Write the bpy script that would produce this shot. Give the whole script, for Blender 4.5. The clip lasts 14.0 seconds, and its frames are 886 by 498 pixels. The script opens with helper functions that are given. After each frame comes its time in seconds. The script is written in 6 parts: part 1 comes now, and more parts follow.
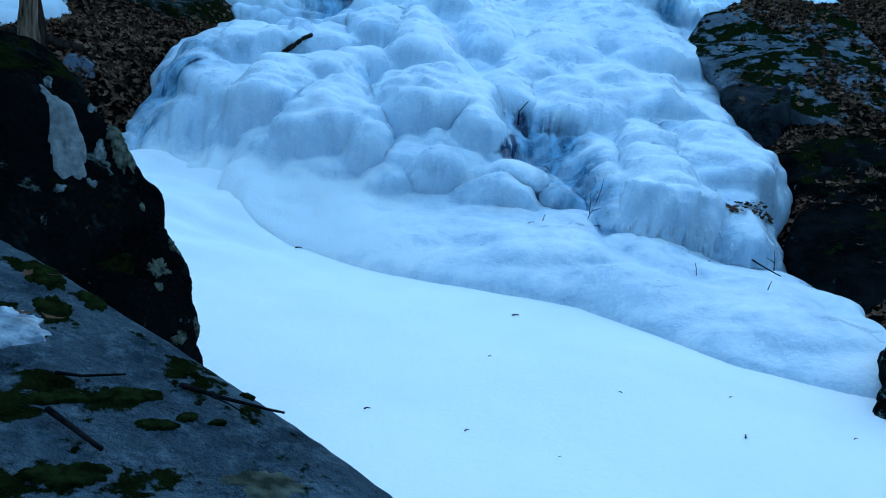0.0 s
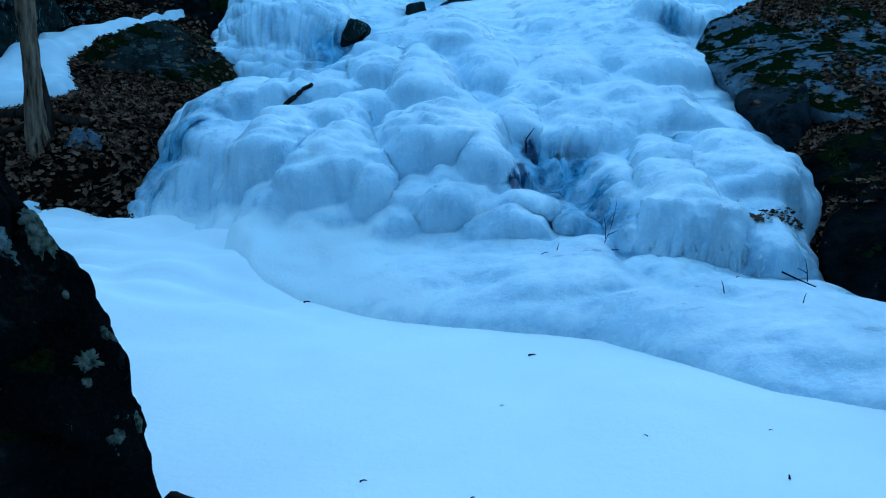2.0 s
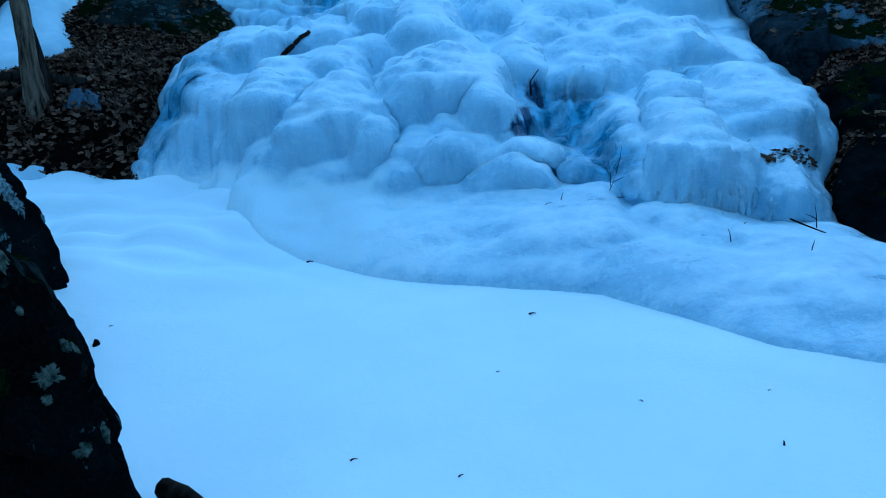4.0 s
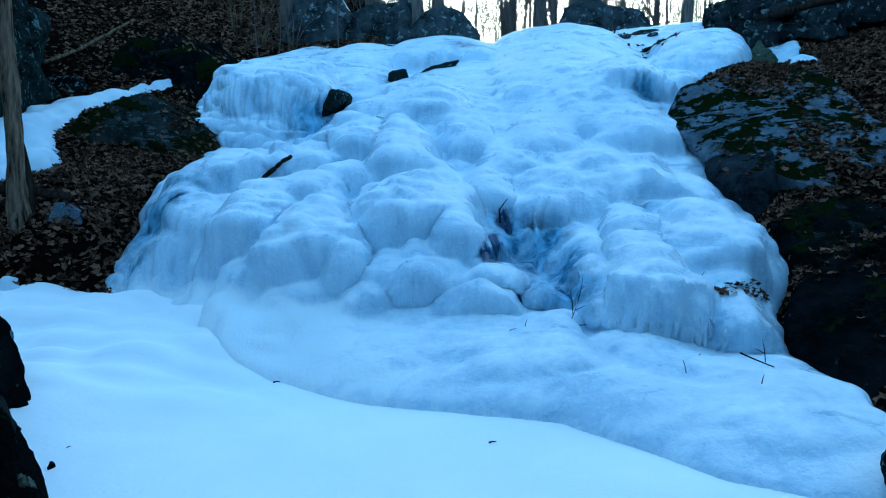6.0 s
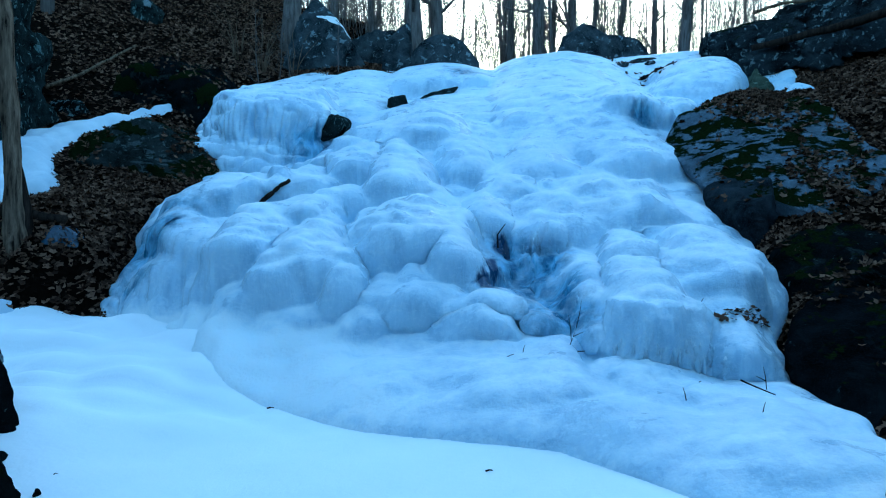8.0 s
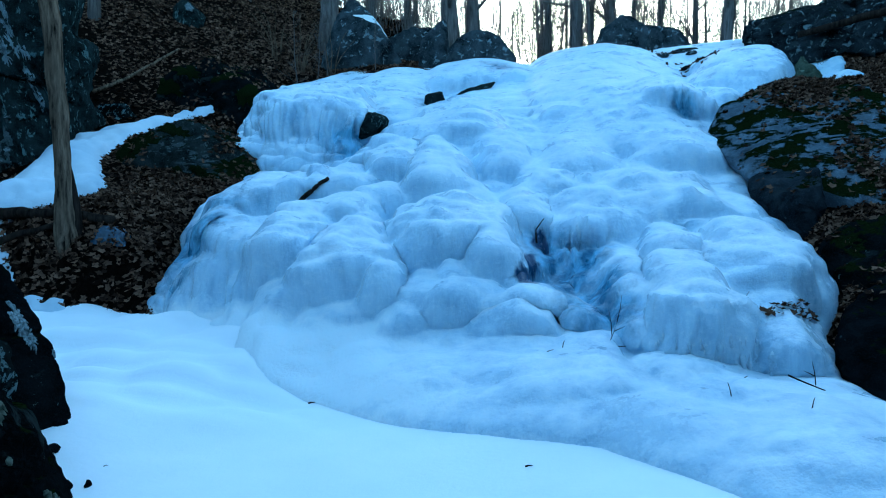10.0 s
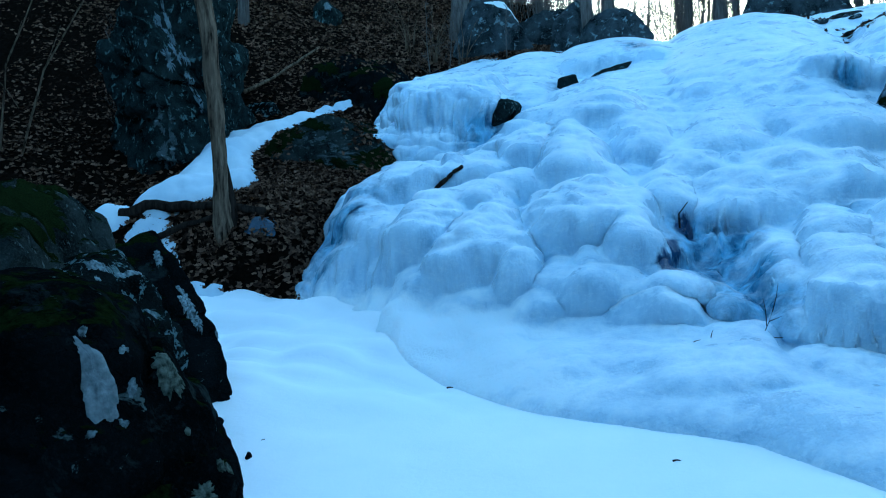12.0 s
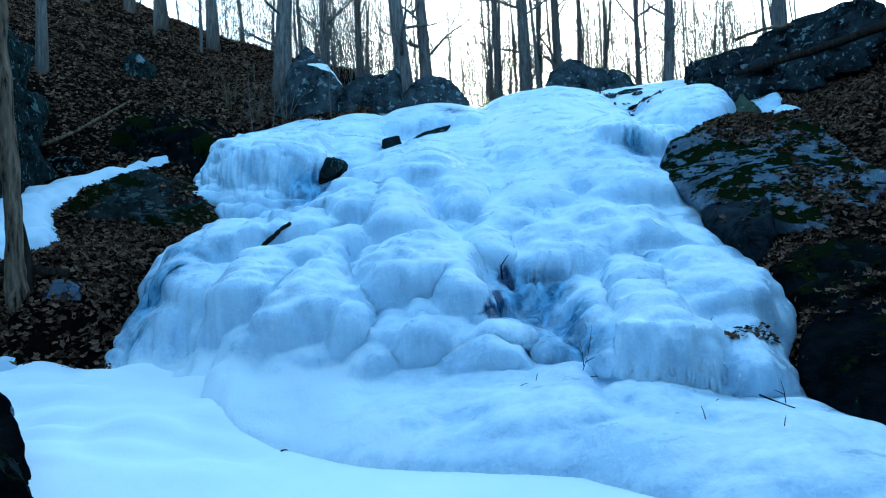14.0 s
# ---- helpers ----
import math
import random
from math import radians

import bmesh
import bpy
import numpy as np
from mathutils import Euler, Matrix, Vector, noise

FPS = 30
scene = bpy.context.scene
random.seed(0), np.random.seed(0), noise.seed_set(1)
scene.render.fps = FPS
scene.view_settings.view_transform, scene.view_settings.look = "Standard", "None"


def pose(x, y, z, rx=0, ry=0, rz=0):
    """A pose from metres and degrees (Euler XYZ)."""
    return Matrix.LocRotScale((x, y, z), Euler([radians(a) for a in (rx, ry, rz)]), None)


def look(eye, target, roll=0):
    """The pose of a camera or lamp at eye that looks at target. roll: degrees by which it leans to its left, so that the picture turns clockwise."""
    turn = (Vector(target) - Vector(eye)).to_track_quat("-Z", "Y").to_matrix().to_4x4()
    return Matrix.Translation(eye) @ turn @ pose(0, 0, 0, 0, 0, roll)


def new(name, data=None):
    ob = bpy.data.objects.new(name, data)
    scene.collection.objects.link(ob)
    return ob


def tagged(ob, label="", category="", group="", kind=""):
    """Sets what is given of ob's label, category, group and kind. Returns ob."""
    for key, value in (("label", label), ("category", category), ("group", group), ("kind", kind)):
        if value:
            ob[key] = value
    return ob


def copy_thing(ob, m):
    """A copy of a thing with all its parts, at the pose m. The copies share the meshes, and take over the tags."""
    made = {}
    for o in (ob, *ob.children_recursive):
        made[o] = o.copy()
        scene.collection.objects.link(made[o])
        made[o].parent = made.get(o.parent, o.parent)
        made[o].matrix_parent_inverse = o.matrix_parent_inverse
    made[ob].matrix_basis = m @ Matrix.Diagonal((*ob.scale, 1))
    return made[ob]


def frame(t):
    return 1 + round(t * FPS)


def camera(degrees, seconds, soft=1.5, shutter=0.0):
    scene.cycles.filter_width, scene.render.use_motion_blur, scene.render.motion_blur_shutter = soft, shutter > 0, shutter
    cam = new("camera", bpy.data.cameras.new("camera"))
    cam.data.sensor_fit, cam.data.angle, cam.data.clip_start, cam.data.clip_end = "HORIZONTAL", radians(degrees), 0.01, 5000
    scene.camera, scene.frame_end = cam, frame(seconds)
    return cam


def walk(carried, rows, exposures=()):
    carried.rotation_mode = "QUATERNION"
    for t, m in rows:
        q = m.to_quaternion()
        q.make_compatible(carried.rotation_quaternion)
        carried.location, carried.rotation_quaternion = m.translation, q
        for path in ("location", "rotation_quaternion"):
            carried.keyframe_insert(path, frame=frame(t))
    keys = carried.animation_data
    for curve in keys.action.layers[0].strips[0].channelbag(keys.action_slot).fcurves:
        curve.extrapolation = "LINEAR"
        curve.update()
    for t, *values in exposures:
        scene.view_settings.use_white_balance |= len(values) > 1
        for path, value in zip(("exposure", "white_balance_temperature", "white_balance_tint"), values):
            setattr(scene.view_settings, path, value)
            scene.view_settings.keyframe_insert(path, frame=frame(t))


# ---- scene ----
cam = camera(65.7, 14.0, soft=1.1)
PATH = [
    (0, (0.039, -0.735, 1.442), (0.068, 1.231, 1.077), 6.2),
    (0.4, (0.128, -0.601, 1.434), (0.299, 1.362, 1.094), 7.2),
    (0.5, (0.152, -0.59, 1.453), (0.249, 1.383, 1.142), 7.8),
    (1, (0.135, -0.528, 1.464), (0.003, 1.448, 1.182), 5.8),
    (1.5, (0.232, -0.476, 1.456), (0.219, 1.505, 1.182), 5.3),
    (2, (0.262, -0.458, 1.48), (0.188, 1.521, 1.205), 0.3),
    (2.2, (0.28, -0.451, 1.476), (0.277, 1.526, 1.176), -0.3),
    (4.3, (0.455, -0.325, 1.666), (0.313, 1.616, 1.206), -2.2),
    (4.5, (0.497, -0.381, 1.673), (0.376, 1.602, 1.449), -1.2),
    (4.7, (0.582, -0.423, 1.678), (0.379, 1.567, 1.646), -3.0),
    (5, (0.493, -0.485, 1.806), (0.391, 1.512, 1.79), -0.4),
    (5.3, (0.494, -0.482, 1.817), (0.493, 1.506, 1.601), 0.1),
    (5.5, (0.541, -0.507, 1.777), (0.541, 1.483, 1.585), 0.2),
    (6, (0.538, -0.51, 1.788), (0.476, 1.485, 1.652), -0.4),
    (6.5, (0.54, -0.493, 1.782), (0.466, 1.502, 1.665), -0.3),
    (7, (0.542, -0.472, 1.787), (0.452, 1.522, 1.663), -0.7),
    (7.5, (0.546, -0.475, 1.764), (0.496, 1.522, 1.666), -0.5),
    (7.7, (0.55, -0.463, 1.77), (0.498, 1.535, 1.71), -0.3),
    (9.8, (0.561, -0.456, 1.759), (0.447, 1.54, 1.695), -0.6),
    (10, (0.565, -0.449, 1.753), (0.393, 1.542, 1.685), -0.8),
    (10.5, (0.567, -0.488, 1.763), (0.337, 1.496, 1.675), -0.8),
    (11, (0.534, -0.433, 1.746), (0.19, 1.533, 1.628), -0.8),
    (11.5, (0.516, -0.431, 1.738), (0.043, 1.509, 1.631), -1.2),
    (12, (0.504, -0.423, 1.739), (-0.042, 1.499, 1.644), -1.7),
    (12.5, (0.496, -0.415, 1.734), (-0.078, 1.499, 1.653), -2.1),
    (13, (0.495, -0.42, 1.735), (-0.112, 1.485, 1.661), -1.7),
    (13.2, (0.503, -0.419, 1.721), (-0.108, 1.484, 1.655), -1.8),
    (13.5, (0.505, -0.427, 1.721), (-0.046, 1.495, 1.679), -1.6),
    (13.6, (0.542, -0.47, 1.718), (0.032, 1.464, 1.75), -1.4),
    (13.8, (0.521, -0.469, 1.703), (0.227, 1.508, 1.775), -3.1),
    (14, (0.435, -0.479, 1.684), (0.394, 1.52, 1.742), -3.0),
]
walk(cam, [(t, look(eye, target, roll)) for t, eye, target, roll in PATH], [(0.0, 2.75, 5450, -5), (0.5, 2.6, 5200, -13), (1.0, 2.5, 5050, -13), (2.0, 2.52, 4900, -13), (3.4, 2.5, 4750, -13), (4.3, 2.34, 4400, -13), (4.6, 2.36, 4450, -13), (5.0, 2.58, 4930, -12), (12.0, 2.65, 5000, -13), (13.2, 2.68, 5000, -13), (13.8, 2.88, 5150, -10), (14.0, 2.86, 5200, -9)])

# ---- light ----
from mathutils.bvhtree import BVHTree

world = bpy.data.worlds.new("sky")
scene.world = world
world.use_nodes = True
wn = world.node_tree
sky = wn.nodes.new("ShaderNodeTexSky")
sky.sky_type = "NISHITA"
sky.sun_disc = False
sky.sun_elevation = radians(9)
sky.sun_rotation = radians(7)
sky.air_density, sky.dust_density, sky.ozone_density = 1.0, 1.3, 1.5
wn.links.new(sky.outputs[0], wn.nodes["Background"].inputs[0])
wn.nodes["Background"].inputs[1].default_value = 0.15
sun_data = bpy.data.lights.new("sun", "SUN")
sun_data.energy, sun_data.angle, sun_data.color = 0.5, radians(10), (1.0, 0.9, 0.78)
sun = new("sun", sun_data)
sun.matrix_world = look((0, 0, 0), (-math.sin(radians(7)) * math.cos(radians(9)), -math.cos(radians(7)) * math.cos(radians(9)), -math.sin(radians(9))))

# ---- numbers ----


def hash3(i, j, k, seed):
    n = (i * 374761393 + j * 668265263 + k * 2147483647 + seed * 144665) & 0xFFFFFFFF
    n = ((n ^ (n >> 13)) * 1274126177) & 0xFFFFFFFF
    n = ((n ^ (n >> 16)) * 2246822519) & 0xFFFFFFFF
    return ((n ^ (n >> 15)) & 0xFFFFFF) / 0xFFFFFF


def vnoise(x, y, z, seed=0):
    """Smooth value noise from -1 to 1."""
    x, y, z = np.broadcast_arrays(np.asarray(x, float), np.asarray(y, float), np.asarray(z, float))
    i, j, k = (np.floor(a).astype(np.int64) for a in (x, y, z))
    u, v, w = x - i, y - j, z - k
    u, v, w = (a * a * a * (a * (a * 6 - 15) + 10) for a in (u, v, w))
    total = 0
    for a in (0, 1):
        for b in (0, 1):
            for c in (0, 1):
                total = total + hash3(i + a, j + b, k + c, seed) * (u if a else 1 - u) * (v if b else 1 - v) * (w if c else 1 - w)
    return total * 2 - 1


def fbm(x, y, z, octaves=4, seed=0):
    total, amp = 0, 1.0
    for o in range(octaves):
        total = total + amp * vnoise(x * 2 ** o, y * 2 ** o, z * 2 ** o, seed + o)
        amp *= 0.5
    return total


def smin(a, b, k):
    h = np.clip(0.5 + 0.5 * (b - a) / k, 0, 1)
    return b * (1 - h) + a * h - k * h * (1 - h)


def smax(a, b, k):
    return -smin(-a, -b, k)


def ramp(x, a, b):
    t = np.clip((x - a) / (b - a), 0, 1)
    return t * t * (3 - 2 * t)


def grid_mesh(name, P, keep=None):
    """A mesh from an array of points, rows by columns by three."""
    r, c = P.shape[:2]
    idx = np.arange(r * c).reshape(r, c)
    q = np.stack([idx[:-1, :-1], idx[:-1, 1:], idx[1:, 1:], idx[1:, :-1]], -1)
    q = q[keep] if keep is not None else q.reshape(-1, 4)
    used, q = np.unique(q, return_inverse=True)
    me = bpy.data.meshes.new(name)
    me.from_pydata(P.reshape(-1, 3)[used].tolist(), [], q.reshape(-1, 4).tolist())
    me.polygons.foreach_set("use_smooth", np.ones(len(me.polygons), bool))
    return me


# ---- materials ----


def material(name, rough=0.7, gloss=0.0):
    m = bpy.data.materials.new(name)
    m.use_nodes = True
    nt = m.node_tree
    bsdf = nt.nodes["Principled BSDF"]
    bsdf.inputs["Roughness"].default_value = rough
    bsdf.inputs["Specular IOR Level"].default_value = gloss
    return m, nt, bsdf


def coords(nt, scale=(1, 1, 1), obj=True):
    tc = nt.nodes.new("ShaderNodeNewGeometry" if not obj else "ShaderNodeTexCoord")
    mp = nt.nodes.new("ShaderNodeMapping")
    mp.inputs["Scale"].default_value = scale
    nt.links.new(tc.outputs["Position" if not obj else "Object"], mp.inputs["Vector"])
    return mp.outputs[0]


def noise_node(nt, vec, scale, detail=4, rough=0.55, distort=0.0):
    n = nt.nodes.new("ShaderNodeTexNoise")
    n.inputs["Scale"].default_value, n.inputs["Detail"].default_value = scale, detail
    n.inputs["Roughness"].default_value, n.inputs["Distortion"].default_value = rough, distort
    nt.links.new(vec, n.inputs["Vector"])
    return n.outputs["Fac"]


def ramp_node(nt, fac, stops):
    r = nt.nodes.new("ShaderNodeValToRGB")
    el = r.color_ramp.elements
    while len(el) < len(stops):
        el.new(0.5)
    for e, (p, c) in zip(el, stops):
        e.position, e.color = p, (*c, 1) if len(c) == 3 else c
    nt.links.new(fac, r.inputs[0])
    return r.outputs[0]


def mix_node(nt, fac, a, b):
    m = nt.nodes.new("ShaderNodeMix")
    m.data_type = "RGBA"
    if isinstance(fac, (int, float)):
        m.inputs[0].default_value = fac
    else:
        nt.links.new(fac, m.inputs[0])
    for sock, v in ((m.inputs[6], a), (m.inputs[7], b)):
        if isinstance(v, tuple):
            sock.default_value = (*v, 1)
        else:
            nt.links.new(v, sock)
    return m.outputs[2]


def math_node(nt, op, a, b=None, clamp=False):
    m = nt.nodes.new("ShaderNodeMath")
    m.operation, m.use_clamp = op, clamp
    for sock, v in ((m.inputs[0], a), (m.inputs[1], b)):
        if v is None:
            continue
        if isinstance(v, (int, float)):
            sock.default_value = v
        else:
            nt.links.new(v, sock)
    return m.outputs[0]


def bump_node(nt, bsdf, height, strength, distance):
    b = nt.nodes.new("ShaderNodeBump")
    b.inputs["Strength"].default_value, b.inputs["Distance"].default_value = strength, distance
    nt.links.new(height, b.inputs["Height"])
    nt.links.new(b.outputs[0], bsdf.inputs["Normal"])


def ice_material(name, frost, milky, clear, dusting, dark_spots=(), painted_slits=()):
    """Ice: clear and milky runs down its faces, white frost where snow dust can lie. dusting: 0 to 1."""
    m, nt, bsdf = material(name, 0.35, 0.45)
    v = coords(nt, obj=False)
    vs = coords(nt, (1, 1, 0.2), obj=False)
    run = noise_node(nt, vs, 4.5, 6, 0.62, 0.4)
    col = ramp_node(nt, run, [(0.3, clear), (0.62, milky)])
    cloud = ramp_node(nt, noise_node(nt, v, 1.5, 6, 0.62, 0.6), [(0.38, (0, 0, 0)), (0.6, (1, 1, 1))])
    col = mix_node(nt, math_node(nt, "MULTIPLY", cloud, 0.75), col, milky)
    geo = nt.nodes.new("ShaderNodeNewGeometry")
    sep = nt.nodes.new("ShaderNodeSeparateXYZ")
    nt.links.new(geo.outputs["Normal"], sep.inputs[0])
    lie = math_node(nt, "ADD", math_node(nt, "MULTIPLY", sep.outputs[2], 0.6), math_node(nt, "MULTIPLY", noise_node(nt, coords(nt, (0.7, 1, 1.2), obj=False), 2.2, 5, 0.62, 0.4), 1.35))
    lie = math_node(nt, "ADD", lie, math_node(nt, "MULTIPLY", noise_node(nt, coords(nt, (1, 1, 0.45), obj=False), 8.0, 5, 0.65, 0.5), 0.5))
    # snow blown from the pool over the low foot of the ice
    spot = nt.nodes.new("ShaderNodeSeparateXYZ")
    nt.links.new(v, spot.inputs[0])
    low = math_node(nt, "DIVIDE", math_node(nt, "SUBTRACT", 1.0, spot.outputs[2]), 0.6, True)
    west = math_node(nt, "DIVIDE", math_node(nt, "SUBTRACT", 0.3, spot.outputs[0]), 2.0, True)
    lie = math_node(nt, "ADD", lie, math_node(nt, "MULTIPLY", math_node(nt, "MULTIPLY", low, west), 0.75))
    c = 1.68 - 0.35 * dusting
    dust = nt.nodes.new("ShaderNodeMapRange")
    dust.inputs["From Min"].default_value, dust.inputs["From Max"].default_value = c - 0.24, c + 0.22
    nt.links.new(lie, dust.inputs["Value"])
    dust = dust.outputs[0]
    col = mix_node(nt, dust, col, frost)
    # fine hoar crystals and bubbles
    speck = ramp_node(nt, noise_node(nt, coords(nt, (0.7, 1, 1.3), obj=False), 17.0, 7, 0.72, 0.3), [(0.5, (0, 0, 0)), (0.68, (0.42, 0.42, 0.42))])
    col = mix_node(nt, speck, col, frost)
    # places (x, y, z, reach) painted dark blue: clear ice, and shade in hollows
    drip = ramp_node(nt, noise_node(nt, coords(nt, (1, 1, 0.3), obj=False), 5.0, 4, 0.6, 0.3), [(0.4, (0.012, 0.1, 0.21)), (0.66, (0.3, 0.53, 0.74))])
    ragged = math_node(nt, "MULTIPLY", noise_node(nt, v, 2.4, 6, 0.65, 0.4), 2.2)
    for x, y, z, reach in dark_spots:
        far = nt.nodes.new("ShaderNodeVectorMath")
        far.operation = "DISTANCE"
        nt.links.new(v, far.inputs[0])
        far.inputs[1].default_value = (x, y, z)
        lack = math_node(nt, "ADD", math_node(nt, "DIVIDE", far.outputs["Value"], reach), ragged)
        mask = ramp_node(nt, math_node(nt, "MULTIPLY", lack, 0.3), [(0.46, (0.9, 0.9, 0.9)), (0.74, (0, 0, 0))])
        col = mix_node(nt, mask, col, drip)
    # openings of the hollow: their darkness is painted on the ice
    for x, y, z, reach in painted_slits:
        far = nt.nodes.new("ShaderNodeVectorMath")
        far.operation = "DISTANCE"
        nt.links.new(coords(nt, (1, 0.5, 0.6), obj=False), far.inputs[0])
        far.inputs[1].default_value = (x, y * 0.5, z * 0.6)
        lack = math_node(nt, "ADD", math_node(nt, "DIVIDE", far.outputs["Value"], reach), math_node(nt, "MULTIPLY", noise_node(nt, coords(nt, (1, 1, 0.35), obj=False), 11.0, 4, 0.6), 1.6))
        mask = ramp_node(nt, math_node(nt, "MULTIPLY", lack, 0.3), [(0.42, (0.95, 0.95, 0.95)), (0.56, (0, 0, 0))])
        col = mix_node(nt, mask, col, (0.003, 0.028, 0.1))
    nt.links.new(col, bsdf.inputs["Base Color"])
    nt.links.new(math_node(nt, "ADD", 0.25, math_node(nt, "MULTIPLY", dust, 0.4)), bsdf.inputs["Roughness"])
    bsdf.inputs["Subsurface Weight"].default_value = 0.6
    bsdf.inputs["Subsurface Radius"].default_value = (0.62, 0.7, 0.76)
    bsdf.inputs["Subsurface Scale"].default_value = 0.12
    fine = math_node(nt, "ADD", noise_node(nt, v, 12, 5, 0.65), math_node(nt, "MULTIPLY", noise_node(nt, vs, 26, 4, 0.6), 0.7))
    bump_node(nt, bsdf, fine, 0.45, 0.035)
    return m


def snow_material(name, low=(0.88, 0.91, 0.93), high=(0.96, 0.97, 0.98), relief=0.25):
    m, nt, bsdf = material(name, 0.75)
    v = coords(nt, obj=False)
    col = ramp_node(nt, noise_node(nt, v, 0.8, 5, 0.6), [(0.3, low), (0.7, high)])
    nt.links.new(col, bsdf.inputs["Base Color"])
    bump_node(nt, bsdf, noise_node(nt, v, 22, 6, 0.7), relief, 0.02)
    return m


def rock_material(name, dark, pale, lichen, moss, lichen_col=(0.27, 0.31, 0.29), wet=0.55, scale=1.0, stretch=1.0):
    """Stone with stains, lichen blotches and moss on what faces up. lichen, moss: 0 to 1."""
    m, nt, bsdf = material(name, wet)
    v = coords(nt, obj=False)
    col = ramp_node(nt, noise_node(nt, v, 2.2 * scale, 8, 0.62), [(0.34, dark), (0.68, pale)])
    grain = noise_node(nt, v, 60, 3, 0.7)
    col = mix_node(nt, math_node(nt, "MULTIPLY", ramp_node(nt, grain, [(0.5, (0, 0, 0)), (0.75, (1, 1, 1))]), 0.5), col, tuple(min(1, c * 1.9) for c in pale))
    spots = noise_node(nt, coords(nt, (1, 1, stretch), obj=False), 5.5 * scale, 6, 0.68, 0.5)
    cut = 0.72 - 0.2 * lichen
    mask = ramp_node(nt, spots, [(cut, (0, 0, 0)), (cut + 0.03, (1, 1, 1))])
    bloom = ramp_node(nt, noise_node(nt, v, 1.7 * scale, 9, 0.72, 0.8), [(0.56, (0, 0, 0)), (0.64, (1, 1, 1))])
    col = mix_node(nt, math_node(nt, "MULTIPLY", bloom, 0.75 if lichen else 0.0), col, tuple(c * 0.3 for c in lichen_col))
    col = mix_node(nt, mask if lichen else 0.0, col, lichen_col)
    geo = nt.nodes.new("ShaderNodeNewGeometry")
    sep = nt.nodes.new("ShaderNodeSeparateXYZ")
    nt.links.new(geo.outputs["Normal"], sep.inputs[0])
    up = math_node(nt, "ADD", math_node(nt, "MULTIPLY", sep.outputs[2], 0.45), noise_node(nt, v, 3.2 * scale, 6, 0.65))
    c2 = 1.12 - 0.4 * moss
    mm = ramp_node(nt, up, [(min(c2, 0.97), (0, 0, 0)), (min(c2 + 0.06, 1.0), (1, 1, 1))])
    mosscol = ramp_node(nt, noise_node(nt, v, 40, 3, 0.6), [(0.3, (0.003, 0.0055, 0.0018)), (0.7, (0.012, 0.019, 0.006))])
    col = mix_node(nt, mm if moss else 0.0, col, mosscol)
    nt.links.new(col, bsdf.inputs["Base Color"])
    nt.links.new(math_node(nt, "ADD", math_node(nt, "MULTIPLY", mm, 0.35), wet - 0.05), bsdf.inputs["Roughness"])
    vor = nt.nodes.new("ShaderNodeTexVoronoi")
    vor.feature = "DISTANCE_TO_EDGE"
    vor.inputs["Scale"].default_value = 3.5 * scale
    warp = nt.nodes.new("ShaderNodeVectorMath")
    wn = nt.nodes.new("ShaderNodeTexNoise")
    wn.inputs["Scale"].default_value = 4.0
    nt.links.new(v, wn.inputs["Vector"])
    warp.operation = "MULTIPLY_ADD"
    nt.links.new(wn.outputs["Color"], warp.inputs[0])
    warp.inputs[1].default_value = (0.35, 0.35, 0.35)
    nt.links.new(v, warp.inputs[2])
    nt.links.new(warp.outputs[0], vor.inputs["Vector"])
    crack = ramp_node(nt, vor.outputs["Distance"], [(0.0, (0, 0, 0)), (0.02, (1, 1, 1))])
    height = math_node(nt, "ADD", noise_node(nt, v, 9, 8, 0.75), math_node(nt, "MULTIPLY", noise_node(nt, v, 45, 4, 0.7), 0.5))
    height = math_node(nt, "ADD", height, math_node(nt, "MULTIPLY", crack, 0.14 if scale < 3 else 0.0))
    bump_node(nt, bsdf, height, 0.9, 0.06)
    return m


def bark_material(name, dark, pale):
    m, nt, bsdf = material(name, 0.85)
    v = coords(nt, (1, 1, 0.12))
    col = ramp_node(nt, noise_node(nt, v, 16, 6, 0.65), [(0.35, dark), (0.68, pale)])
    v2 = coords(nt)
    col = mix_node(nt, ramp_node(nt, noise_node(nt, v2, 2.5, 4), [(0.5, (0, 0, 0)), (0.7, (1, 1, 1))]), col, tuple(c * 0.6 for c in pale))
    nt.links.new(col, bsdf.inputs["Base Color"])
    bump_node(nt, bsdf, noise_node(nt, v, 28, 6, 0.7), 0.8, 0.03)
    return m


def leaf_material(name, a, b, c):
    m, nt, bsdf = material(name, 0.7)
    geo = nt.nodes.new("ShaderNodeNewGeometry")
    col = ramp_node(nt, geo.outputs["Random Per Island"], [(0.0, a), (0.5, b), (1.0, c)])
    v = coords(nt, obj=False)
    col = mix_node(nt, math_node(nt, "MULTIPLY", noise_node(nt, v, 55, 3), 0.5), col, tuple(x * 0.4 for x in a))
    nt.links.new(col, bsdf.inputs["Base Color"])
    return m


def soil_material(name):
    m, nt, bsdf = material(name, 0.9)
    v = coords(nt, obj=False)
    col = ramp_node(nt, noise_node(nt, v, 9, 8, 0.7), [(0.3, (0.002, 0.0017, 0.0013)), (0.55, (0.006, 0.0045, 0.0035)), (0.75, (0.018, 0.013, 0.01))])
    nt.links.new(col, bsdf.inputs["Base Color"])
    bump_node(nt, bsdf, noise_node(nt, v, 18, 8, 0.75), 1.0, 0.06)
    return m


